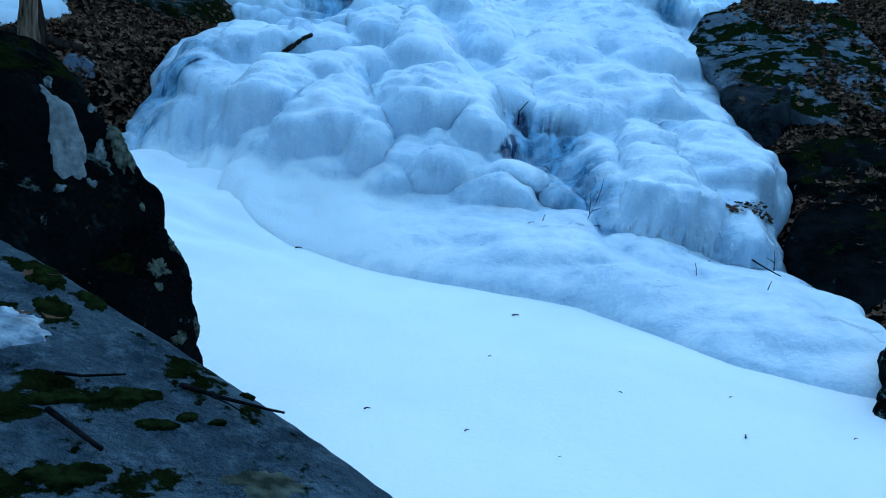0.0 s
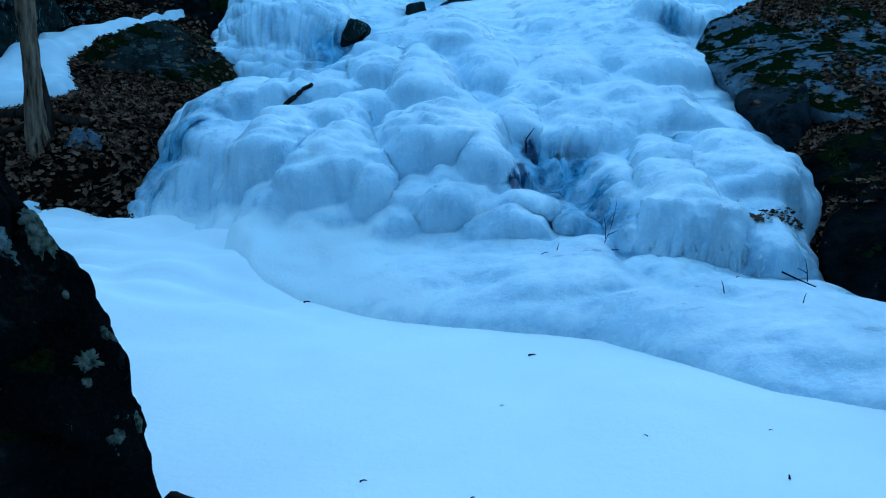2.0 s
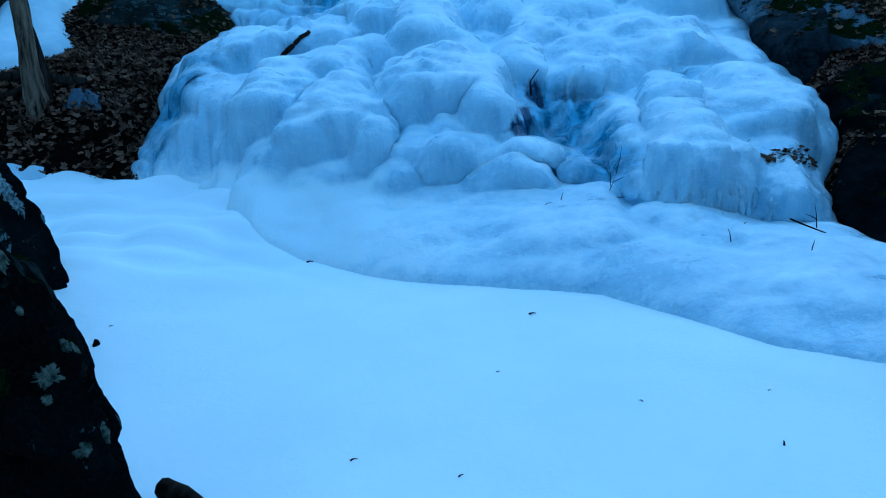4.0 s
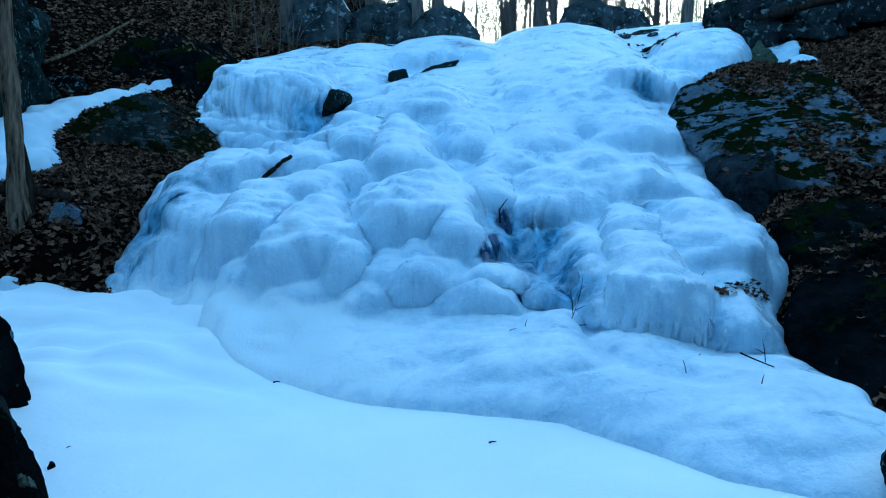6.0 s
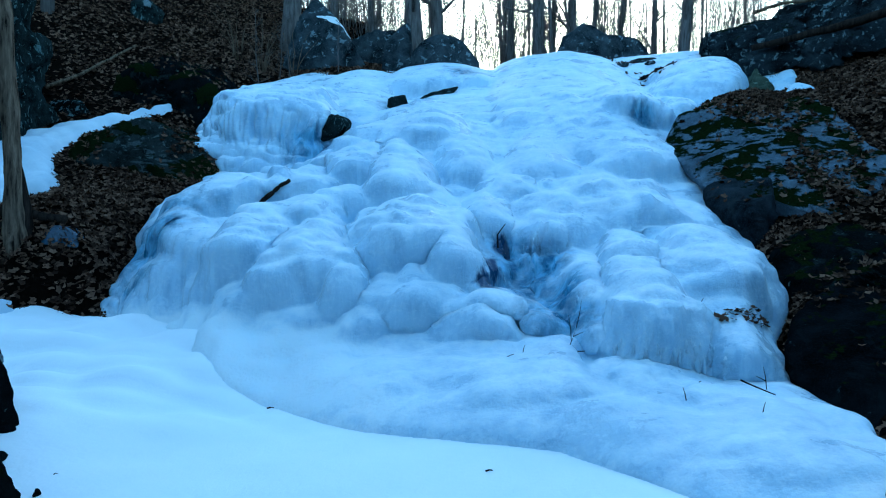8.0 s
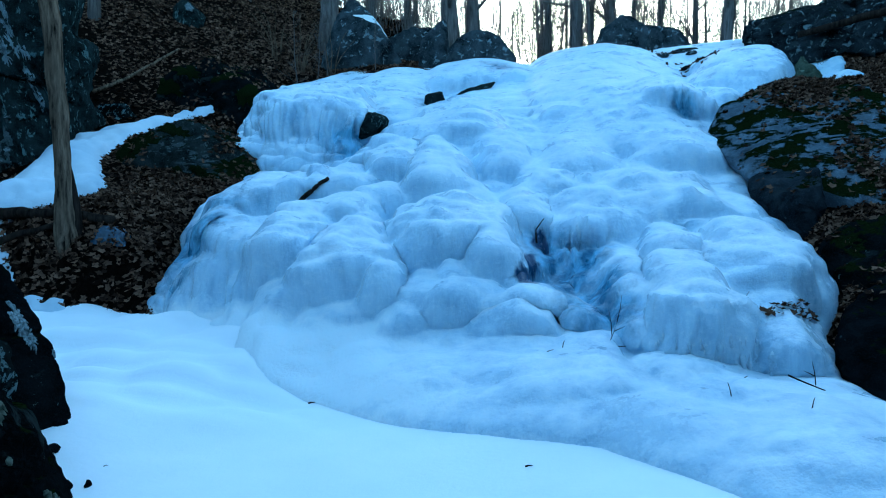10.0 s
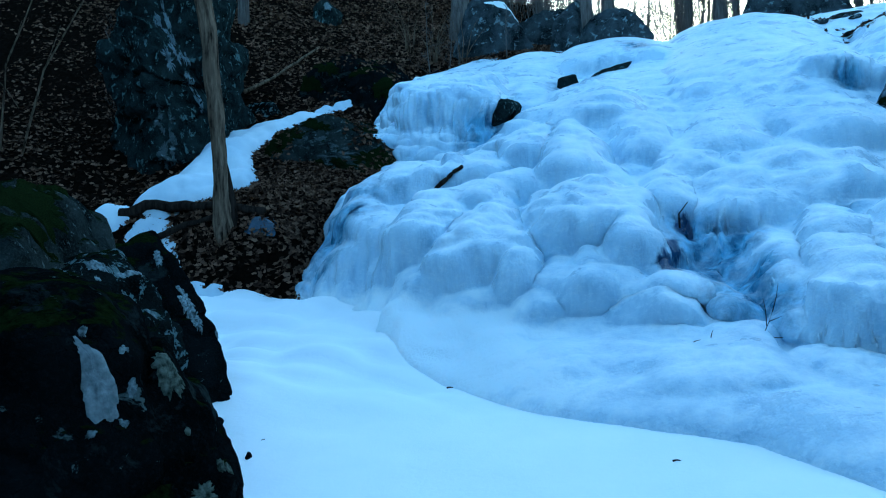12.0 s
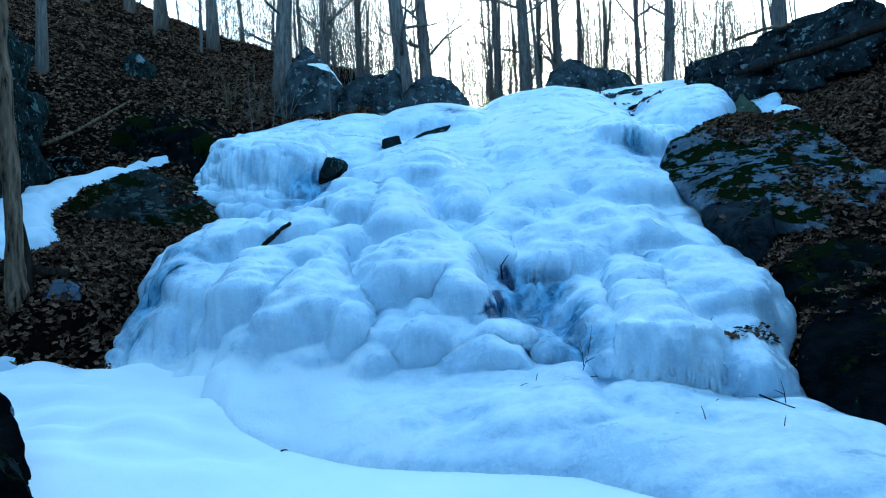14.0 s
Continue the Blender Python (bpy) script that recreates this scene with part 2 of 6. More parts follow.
def plain_material(name, a, b, rough, scale=30):
    m, nt, bsdf = material(name, rough)
    nt.links.new(ramp_node(nt, noise_node(nt, coords(nt, obj=False), scale, 5), [(0.35, a), (0.65, b)]), bsdf.inputs["Base Color"])
    bump_node(nt, bsdf, noise_node(nt, coords(nt, obj=False), scale * 2, 4), 0.4, 0.01)
    return m


# first list: dark blue spots; second: dark openings painted in colour
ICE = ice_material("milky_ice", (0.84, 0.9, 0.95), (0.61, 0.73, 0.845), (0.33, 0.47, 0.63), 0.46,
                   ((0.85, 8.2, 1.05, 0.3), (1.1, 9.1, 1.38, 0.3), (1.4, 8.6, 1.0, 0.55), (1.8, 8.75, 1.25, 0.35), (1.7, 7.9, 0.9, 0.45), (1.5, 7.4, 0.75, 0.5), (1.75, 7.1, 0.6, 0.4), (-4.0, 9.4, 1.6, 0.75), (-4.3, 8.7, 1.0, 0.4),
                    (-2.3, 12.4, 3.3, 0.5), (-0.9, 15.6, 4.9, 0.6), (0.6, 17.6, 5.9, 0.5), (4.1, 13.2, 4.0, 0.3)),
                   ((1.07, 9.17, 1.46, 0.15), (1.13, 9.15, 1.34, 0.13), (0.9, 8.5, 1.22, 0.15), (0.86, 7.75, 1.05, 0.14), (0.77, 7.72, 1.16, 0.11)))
CLEAR = ice_material("clear_ice", (0.74, 0.84, 0.91), (0.58, 0.72, 0.84), (0.38, 0.54, 0.7), 0.4)
SNOW = snow_material("snow")
# snow for the banks, with the cliff's bluish shade mixed into its colour
SHADED_SNOW = snow_material("old_shaded_snow", (0.5, 0.6, 0.7), (0.8, 0.86, 0.91), 0.5)
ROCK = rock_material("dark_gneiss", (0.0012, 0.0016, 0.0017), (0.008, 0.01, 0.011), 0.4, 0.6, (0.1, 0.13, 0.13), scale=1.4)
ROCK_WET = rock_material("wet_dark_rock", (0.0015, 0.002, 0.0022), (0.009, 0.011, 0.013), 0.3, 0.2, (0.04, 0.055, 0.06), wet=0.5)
CLIFF_CRUST = rock_material("cliff_lichen", (0.1, 0.13, 0.15), (0.26, 0.32, 0.35), 0.4, 0.1, (0.4, 0.46, 0.5))
GULLY_CRUST = rock_material("blue_grey_lichen", (0.03, 0.04, 0.042), (0.1, 0.125, 0.13), 0.5, 0.3, (0.2, 0.24, 0.25))
PUDDLE = ice_material("puddle_ice", (0.03, 0.06, 0.1), (0.022, 0.045, 0.08), (0.012, 0.03, 0.055), 0.0)
ROCK_MOSS = rock_material("mossy_rock", (0.004, 0.005, 0.005), (0.04, 0.05, 0.048), 0.62, 0.7, (0.1, 0.13, 0.13), scale=1.7)
ROCK_SLAB = rock_material("moss_blotched_slab", (0.06, 0.08, 0.105), (0.2, 0.25, 0.31), 0.3, 0.78, (0.34, 0.4, 0.46), scale=0.75)
ROCK_CLIFF = rock_material("streaked_cliff_rock", (0.0018, 0.003, 0.003), (0.027, 0.037, 0.037), 0.7, 0.45, (0.11, 0.165, 0.165), scale=1.5, stretch=0.6)
ROCK_GREY = rock_material("grey_slab_rock", (0.03, 0.047, 0.066), (0.092, 0.132, 0.17), 0.0, 0.32, scale=5.0)
ROCK_LICHEN = rock_material("lichened_rock", (0.002, 0.0028, 0.0028), (0.012, 0.016, 0.016), 0.92, 0.45, (0.13, 0.18, 0.19), scale=1.5)
ROCK_FAR = rock_material("crest_rock", (0.003, 0.004, 0.005), (0.07, 0.085, 0.095), 0.66, 0.55, (0.19, 0.235, 0.25), scale=1.0)
LICHEN = plain_material("pale_lichen", (0.02, 0.026, 0.02), (0.12, 0.135, 0.11), 0.9, 45)
PALE = plain_material("white_lichen", (0.05, 0.065, 0.07), (0.27, 0.32, 0.34), 0.9, 40)
MOSS = plain_material("moss_cushion", (0.003, 0.005, 0.002), (0.012, 0.019, 0.006), 0.95, 120)
THIN_SNOW = plain_material("thin_melting_snow", (0.1, 0.14, 0.19), (0.4, 0.48, 0.56), 0.6, 70)
TWIG = plain_material("wet_twig_bark", (0.004, 0.0042, 0.0045), (0.016, 0.0165, 0.018), 0.7, 60)
FRESH = plain_material("fresh_broken_stone", (0.14, 0.165, 0.175), (0.3, 0.33, 0.34), 0.75, 30)
BARK = bark_material("grey_bark", (0.01, 0.0075, 0.006), (0.24, 0.175, 0.12))
# bark of the far trees, lightened in colour for haze and sky glare
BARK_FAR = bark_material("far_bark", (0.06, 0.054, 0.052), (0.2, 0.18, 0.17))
DEADWOOD = bark_material("dead_wood", (0.008, 0.0065, 0.0055), (0.04, 0.031, 0.025))
LEAVES = leaf_material("oak_leaves", (0.01, 0.0065, 0.005), (0.075, 0.045, 0.03), (0.27, 0.165, 0.108))
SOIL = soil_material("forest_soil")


# ---- building helpers ----


def thing(name, label, category, group="", kind="", at=(0, 0, 0)):
    ob = new(name)
    ob.location = at
    ob.empty_display_size = 0.1
    return tagged(ob, label, category, group, kind)


def part(name, me, mat, parent, label=""):
    """Links a mesh or bmesh as one part of a thing."""
    if isinstance(me, bmesh.types.BMesh):
        bm, me = me, bpy.data.meshes.new(name)
        bm.to_mesh(me)
        bm.free()
    if not me.materials:
        me.materials.append(mat)
    ob = new(name, me)
    ob.parent = parent
    if parent is not None:
        ob.matrix_parent_inverse = Matrix.Translation(parent.location).inverted() if parent.parent is None else Matrix()
    return tagged(ob, label)


def solid(name, me, mat, label, category, group="", kind=""):
    ob = part(name, me, mat, None)
    return tagged(ob, label, category, group, kind)


def tube(points, radii, sides=8, cap=True):
    """Vertices and faces of a tube along points."""
    V, F = [], []
    pts = [Vector(p) for p in points]
    for i, p in enumerate(pts):
        d = (pts[min(i + 1, len(pts) - 1)] - pts[max(i - 1, 0)]).normalized()
        a = d.orthogonal().normalized() if abs(d.z) < 0.95 else Vector((1, 0, 0)).cross(d).normalized()
        b = d.cross(a)
        for s in range(sides):
            t = 2 * math.pi * s / sides
            V.append(p + (a * math.cos(t) + b * math.sin(t)) * radii[i])
    for i in range(len(pts) - 1):
        for s in range(sides):
            n = (s + 1) % sides
            F.append((i * sides + s, i * sides + n, (i + 1) * sides + n, (i + 1) * sides + s))
    if cap:
        F.append(tuple(reversed(range(sides))))
        F.append(tuple(range((len(pts) - 1) * sides, len(pts) * sides)))
    return V, F


def mesh_of(name, pieces, smooth=True):
    me = bpy.data.meshes.new(name)
    V, F = [], []
    for v, f in pieces:
        o = len(V)
        V += [tuple(p) for p in v]
        F += [tuple(i + o for i in q) for q in f]
    me.from_pydata(V, [], F)
    if smooth:
        me.polygons.foreach_set("use_smooth", np.ones(len(me.polygons), bool))
    return me


SPHERES = {}


def sphere_dirs(level):
    if level not in SPHERES:
        bm = bmesh.new()
        bmesh.ops.create_icosphere(bm, subdivisions=level, radius=1)
        SPHERES[level] = (np.array([v.co for v in bm.verts]), [tuple(v.index for v in f.verts) for f in bm.faces])
        bm.free()
    return SPHERES[level]


class Stone:
    """A boulder: the hull of a few corners, with rounded edges, bedding cracks and rough faces."""

    def __init__(self, corners, sharp=16, rough=0.05, seed=1, strata=0.0, chips=34, edgy=1.0):
        self.sharp, self.rough, self.seed, self.strata, self.edgy = sharp * 3.0, rough, seed, strata, edgy
        bm = bmesh.new()
        for c in corners:
            bm.verts.new(c)
        res = bmesh.ops.convex_hull(bm, input=bm.verts)
        junk = list({g for g in res["geom_interior"] + res["geom_unused"] if isinstance(g, bmesh.types.BMVert)})
        bmesh.ops.delete(bm, geom=junk, context="VERTS")
        P = np.array([v.co for v in bm.verts])
        self.c = P.mean(0)
        bm.normal_update()
        N, D = [], []
        for f in bm.faces:
            n = np.array(f.normal)
            d = float(n @ (np.array(f.verts[0].co) - self.c))
            if d < 0:
                n, d = -n, -d
            if d > 1e-4:
                N.append(n), D.append(d)
        bm.free()
        rs = np.random.RandomState(self.seed * 13 + 1)
        hull = P - self.c
        low = 0.84 if chips > 0 else 0.94
        for _ in range(abs(chips)):
            n = rs.normal(0, 1, 3)
            n /= np.linalg.norm(n)
            N.append(n), D.append(float((hull @ n).max()) * rs.uniform(low, 0.99))
        self.n, self.d = np.array(N), np.array(D)
        self.size = float(np.ptp(P, axis=0).max())

    def surface(self, dirs, lift=0.0):
        dirs = dirs / np.linalg.norm(dirs, axis=1, keepdims=True)
        k = np.maximum(dirs @ self.n.T / self.d, 1e-6)
        top = k.max(1, keepdims=True)
        r = 1 / (top[:, 0] * ((k / top) ** self.sharp).sum(1) ** (1 / self.sharp))
        p = self.c + dirs * r[:, None]
        q = p / self.size
        n = fbm(q[:, 0] * 3, q[:, 1] * 3, q[:, 2] * 3, 5, self.seed * 7)
        fine = fbm(p[:, 0] * 7, p[:, 1] * 7, p[:, 2] * 7, 3, self.seed + 90)
        crack = np.abs(vnoise(q[:, 0] * 4 + 0.3 * n, q[:, 1] * 4, q[:, 2] * 5, self.seed + 40))
        move = 0.6 * self.rough * self.size * n + 0.012 * min(self.edgy, 1) * fine - 0.014 * self.edgy * self.size * (1 - ramp(crack, 0.0, 0.09))
        led = (fbm(q[:, 0] * 5 + 3, q[:, 1] * 5, q[:, 2] * 7, 3, self.seed + 55) + 1) * 5
        move += 0.006 * self.size * (np.floor(led) + ramp(led % 1, 0.0, 0.22) - 5) * (0.4 if self.size < 0.6 else 1.0) * self.edgy
        if self.strata:
            s = p[:, 2] * 0.8 + p[:, 0] * 0.35 + 0.15 * n
            f = np.abs(((s / self.strata) % 1) - 0.5)
            move -= 0.05 * self.strata * ramp(f, 0.42, 0.5) * 2
        return p + dirs * (move + lift)[:, None]

    def mesh(self, name, level=5):
        dirs, faces = sphere_dirs(level)
        me = bpy.data.meshes.new(name)
        me.from_pydata(self.surface(dirs).tolist(), [], faces)
        me.polygons.foreach_set("use_smooth", np.ones(len(me.polygons), bool))
        me.set_sharp_from_angle(angle=radians(24))
        return me

    def patch(self, name, at, rx, rz, seed=0, jag=0.35, lift=0.012, turn=0.0, taper=0.0, power=1.0):
        """A thin uneven crust that follows the stone's face round a point."""
        at = np.array(at, float)
        out = at - self.c
        out /= np.linalg.norm(out)
        a = np.cross((0, 0, 1), out)
        a /= np.linalg.norm(a)
        b = np.cross(out, a)
        a, b = a * math.cos(turn) + b * math.sin(turn), b * math.cos(turn) - a * math.sin(turn)
        n, rings = 72, 5
        t = np.linspace(0, 2 * np.pi, n, endpoint=False)
        edge = 1 + jag * (0.6 * fbm(np.cos(t) * 1.6 + seed, np.sin(t) * 1.6, np.full(n, seed * 3.7), 2, seed) + 0.45 * fbm(np.cos(t) * 5 + seed, np.sin(t) * 5, np.full(n, seed * 1.7), 2, seed + 3))
        ca, sa = np.sign(np.cos(t)) * np.abs(np.cos(t)) ** power, np.sign(np.sin(t)) * np.abs(np.sin(t)) ** power
        H = [lift]
        base = at - self.c
        D = [base]
        for i in range(1, rings + 1):
            for j in range(n):
                D.append(base + (a * ca[j] * rx * (1 - taper * sa[j]) + b * sa[j] * rz) * edge[j] * i / rings)
                H.append(lift if i < rings else -0.004)
        V = self.surface(np.array(D), np.array(H))
        F = [(0, 1 + j, 1 + (j + 1) % n) for j in range(n)]
        for i in range(rings - 1):
            for j in range(n):
                k = (j + 1) % n
                F.append((1 + i * n + j, 1 + (i + 1) * n + j, 1 + (i + 1) * n + k, 1 + i * n + k))
        me = bpy.data.meshes.new(name)
        me.from_pydata(V.tolist(), [], F)
        me.polygons.foreach_set("use_smooth", np.ones(len(F), bool))
        return me


# ---- the lie of the land ----
TOE_X = np.array([-9, -4.15, -3.0, -2.0, -1.35, -0.3, 1.31, 1.7, 2.23, 3.4, 6])
TOE_Y = np.array([10.5, 8.6, 7.8, 6.5, 6.19, 5.41, 4.91, 4.51, 3.86, 3.2, 2.8])
LEFT_Y = np.array([4, 7.6, 8.7, 9.7, 10.8, 11.5, 12.5, 15, 17.5, 19, 22])
LEFT_X = np.array([-4.0, -4.05, -4.3, -4.55, -4.45, -3.6, -4.9, -5.4, -5.4, -4.3, -3.5])
RIGHT_Y = np.array([3, 4.45, 5.5, 6.1, 7, 8, 9.5, 11, 13.5, 14.5, 16, 18, 22])
RIGHT_X = np.array([3.4, 3.52, 3.7, 3.7, 3.82, 4.38, 4.55, 4.45, 4.9, 6.0, 7.35, 7.5, 8.0])


def pillows(x, y, cx, cy, seed):
    """Round swellings with creases between them, from 0 to 1."""
    gx, gy = x / cx, y / cy
    gi, gj = np.floor(gx).astype(np.int64), np.floor(gy).astype(np.int64)
    acc = np.zeros_like(x)
    for a in (-1, 0, 1):
        for b in (-1, 0, 1):
            u = gi + a + 0.15 + 0.7 * hash3(gi + a, gj + b, 0 * gi, seed) - gx
            v = gj + b + 0.15 + 0.7 * hash3(gi + a, gj + b, 0 * gi + 1, seed) - gy
            k = 0.75 + 0.5 * hash3(gi + a, gj + b, 0 * gi + 2, seed)
            acc += np.exp(-14 * (u * u + v * v) * k)
    return 1 - np.sqrt(np.clip(-np.log(acc + 1e-9) / 14, 0, 1)) ** 1.6 * 1.6


def toe(x):
    x = np.asarray(x, float)
    return np.interp(x, TOE_X, TOE_Y) + (0.22 * vnoise(x * 1.3, 0.5, 0.0, 33) + 0.1 * vnoise(x * 3.7, 0.5, 0.0, 34)) * ramp(-x, 1.2, 2.4)


def left_edge(y):
    return np.interp(y, LEFT_Y, LEFT_X)


def right_edge(y):
    return np.interp(y, RIGHT_Y, RIGHT_X)


def slope(y):
    return smin(0.47 * (y - 6), 6.5 + 0.01 * (y - 20), 0.5)


def pool_z(x, y):
    rise = 0.135 * np.maximum(0, y - 4.6) * ramp(-x, 0.8, 2.6)
    drift = (0.2 * (pillows(x, y, 1.5, 0.8, 81) - 0.4) + 0.13 * (pillows(x * 0.6 + 0.15 * y, y, 0.5, 0.45, 82) - 0.4)) * ramp(-x, 0.5, 2.0) * ramp(y, 4.6, 6.2)
    bank = 0.2 * ramp(-x, 2.0, 3.1) * ramp(y, 3.7, 4.7) * (1 - 0.9 * ramp(y, 4.9, 6.4))
    return rise + drift + bank + 0.02 * fbm(x * 0.8, y * 0.8, 3.0, 3, 5)


def ice_base(x, y):
    ap = np.clip((y - toe(x)) / 1.7, -0.6, 1)
    apron = np.where(ap > 0, (0.14 + 0.3 * ramp(x, -3.2, -1.2) - 0.2 * ramp(x, 1.2, 2.1)) * np.abs(ap) ** 0.5, 0.9 * ap)
    apron = apron + pool_z(x, toe(x)) * 0.9
    lobe = 0.55 * pillows(x, y * 0.5, 0.62, 0.5, 64) - 0.3 + 0.2 * pillows(x, y, 0.28, 0.34, 65)
    full = smax(slope(y), apron, 0.12)
    shelf = apron + (full - apron) * ramp((y + lobe - toe(x) - np.interp(x, [-4.1, -3.2, -2.2], [-0.35, 0.0, 0.3])) / 0.9, 0.0, 1.0)
    side = ramp(-x, 0.4, 1.8)
    return full * (1 - side) + shelf * side - 0.4 * np.clip(toe(x) - y, 0, 1) * side + 0.09 * np.clip(x - 1.5, 0, 6) * ramp(y, 15, 19)


def ground_z(x, y):
    hill = smin(0.47 * (y - 6), 0.47 * 23 + 0.02 * (y - 29), 1.0) + (0.14 + 0.2 * ramp(y, 13, 20)) * np.maximum(0, -4.5 - x) + 0.1 * np.maximum(0, -9 - x)
    hill = hill - 1.15 * ramp(-y, -9.5, -8.4) * ramp(x, -9.5, -7.0)
    hill = smax(hill, 0.45 * np.maximum(0, -6.2 - x) - 0.3, 0.4)
    xr = right_edge(y)
    bank = smax(slope(y) + 0.1, 0.02 + 0 * x, 0.25) + 0.32 * np.clip(x - xr, 0, 14)
    mid = smax(slope(y) - 0.45 - 0.4 * ramp(-x, 1.5, 3.0), -0.6 + 0 * x, 0.2) - 0.7 * np.exp(-((x - 1.2) ** 2 + (y - 8.5) ** 2))
    xl = left_edge(y)
    wl = ramp(xl - x, -0.25, 0.35) * ramp(y, 3.0, 4.5) + ramp(-x, 3.6, 4.4) * (1 - ramp(y, 3.0, 4.5))
    wl = np.where(y > 19, np.maximum(wl, ramp(-x, -1.5, 4.0)), wl)
    wr = ramp(x - xr, -0.2, 0.3)
    z = mid * (1 - wl) + hill * wl
    z = z * (1 - wr) + bank * wr
    far = ramp(y, 18.6, 19.6)
    z = z + 0.25 * far * (1 - wl) * (1 - wr)
    rough = 0.16 * fbm(x * 0.7, y * 0.7, 1.0, 4, 11) * np.clip(wl + wr + far, 0, 1)
    # unseen slopes added at the back and sides to block low sky light
    behind = 1.15 * np.maximum(0, -4.0 - y) + 0.9 * np.maximum(0, np.abs(x + 0.5) - 8) * ramp(-y, -5, 3)
    return np.clip(z + rough + behind, -0.7, 17)


# ---- ground ----
gx = np.concatenate([-np.geomspace(420, 15, 26), np.arange(-14.4, 14.5, 0.16), np.geomspace(15, 420, 26)])
gy = np.concatenate([-np.geomspace(300, 6, 16), np.arange(-5.4, 32, 0.18), np.geomspace(33, 600, 26)])
GX, GY = np.meshgrid(gx, gy)
GZ = ground_z(GX, GY)
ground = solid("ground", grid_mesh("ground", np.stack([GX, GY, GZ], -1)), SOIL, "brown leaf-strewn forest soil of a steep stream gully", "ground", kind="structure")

# ---- snow over the frozen pool ----
px_ = np.arange(-9, 6.01, 0.08)
py_ = np.arange(-6, 10.6, 0.08)
PX, PY = np.meshgrid(px_, py_)
PZ = pool_z(PX, PY) - 0.9 * ramp(PY - toe(PX) - 0.6 * ramp(-PX, 1.6, 3.4), 0.05, 1.2) * ramp(-PX, -5, 4.6)
PZ = PZ - 0.8 * ramp(-PX, 7.2, 8.8) * ramp(PY, 2, 5)
snow_pool = solid("snow_field", grid_mesh("snow_field", np.stack([PX, PY, PZ], -1)), SNOW, "smooth white snow lying on the frozen pool", "snow", kind="structure")

# ---- the frozen waterfall ----
# bulges: across, foot, half width, depth up the slope, depth of the rounded front, swell
MOUND = [(3.1, 12.0, 2.0, 7.0, 2.6, 0.35), (4.05, 13.4, 0.95, 2.2, 0.3, 0.62), (5.1, 13.7, 0.5, 1.5, 0.3, 0.5), (6.5, 14.7, 1.55, 1.4, 1.5, 0.72), (-2.27, 14.36, 1.24, 3.35, 1.2, 0.3), (-0.10, 16.89, 1.62, 1.98, 0.75, 0.4)]
WING = [
    (-4.20, 8.49, 0.44, 0.50, 0.23, 0.19), (-3.86, 8.40, 0.46, 0.45, 0.20, 0.16), (-3.12, 8.32, 0.53, 0.94, 0.43, 0.38), (-2.31, 7.85, 0.54, 1.53, 0.39, 0.56),
    (-3.24, 9.77, 0.95, 0.94, 0.43, 0.44), (-2.26, 8.90, 0.54, 0.69, 0.24, 0.32), (-2.10, 10.23, 0.63, 0.82, 0.28, 0.39), (-1.80, 9.30, 0.59, 0.71, 0.26, 0.35),
    (-1.47, 8.80, 0.35, 0.65, 0.16, 0.30), (-1.35, 7.63, 0.65, 1.14, 0.29, 0.54), (-0.94, 7.34, 0.29, 1.02, 0.25, 0.48), (-1.73, 7.50, 0.46, 0.98, 0.25, 0.47),
    (-3.67, 9.34, 0.45, 0.66, 0.20, 0.31), (-2.15, 8.25, 0.59, 0.58, 0.26, 0.26),
]
MID = [
    (-1.23, 9.83, 0.50, 0.56, 0.22, 0.27), (-1.29, 10.78, 0.47, 0.94, 0.24, 0.45), (-0.51, 9.96, 0.58, 1.64, 0.41, 0.62), (-0.02, 9.87, 0.49, 0.67, 0.22, 0.32),
    (-0.13, 8.12, 0.94, 1.40, 0.42, 0.62), (-0.58, 8.63, 0.43, 0.71, 0.19, 0.35), (0.46, 7.77, 0.32, 1.39, 0.34, 0.62), (0.07, 7.77, 0.26, 0.53, 0.13, 0.25),
    (-0.06, 7.19, 0.75, 0.73, 0.33, 0.30), (-0.43, 7.31, 0.37, 0.41, 0.16, 0.20), (-1.30, 7.28, 0.35, 0.36, 0.15, 0.17), (-2.09, 7.37, 0.48, 0.47, 0.21, 0.20),
    (-3.33, 8.01, 0.66, 0.65, 0.29, 0.06), (0.78, 6.83, 0.45, 0.44, 0.20, 0.18), (-0.61, 6.95, 0.39, 0.43, 0.18, 0.20), (0.48, 7.26, 0.44, 0.46, 0.19, 0.22),
]
PIT = [
    (0.96, 7.22, 0.34, 0.61, 0.15, 0.30), (1.20, 7.83, 0.34, 0.38, 0.15, 0.19), (1.47, 6.95, 0.24, 0.56, 0.13, 0.28), (0.74, 7.70, 0.22, 0.52, 0.13, 0.26),
    (1.31, 7.29, 0.25, 0.50, 0.12, 0.25), (1.71, 7.37, 0.26, 0.84, 0.3, 0.2),
]
RIGHT = [
    (2.68, 7.95, 0.53, 0.90, 0.24, 0.38), (2.58, 6.33, 0.56, 1.0, 0.66, 0.62), (3.62, 7.25, 0.85, 1.5, 0.32, 0.6), (4.15, 7.3, 0.41, 0.9, 0.2, 0.42),
    (3.35, 6.24, 0.7, 1.3, 0.34, 0.42), (1.98, 6.95, 0.3, 1.3, 0.5, 0.27), (1.89, 9.12, 0.66, 1.03, 0.30, 0.26), (3.01, 9.28, 0.84, 1.47, 0.38, 0.36),
    (3.88, 9.20, 0.66, 0.89, 0.30, 0.22), (2.02, 6.73, 0.30, 1.16, 0.29, 0.26), (3.48, 8.56, 0.53, 0.81, 0.24, 0.20),
]
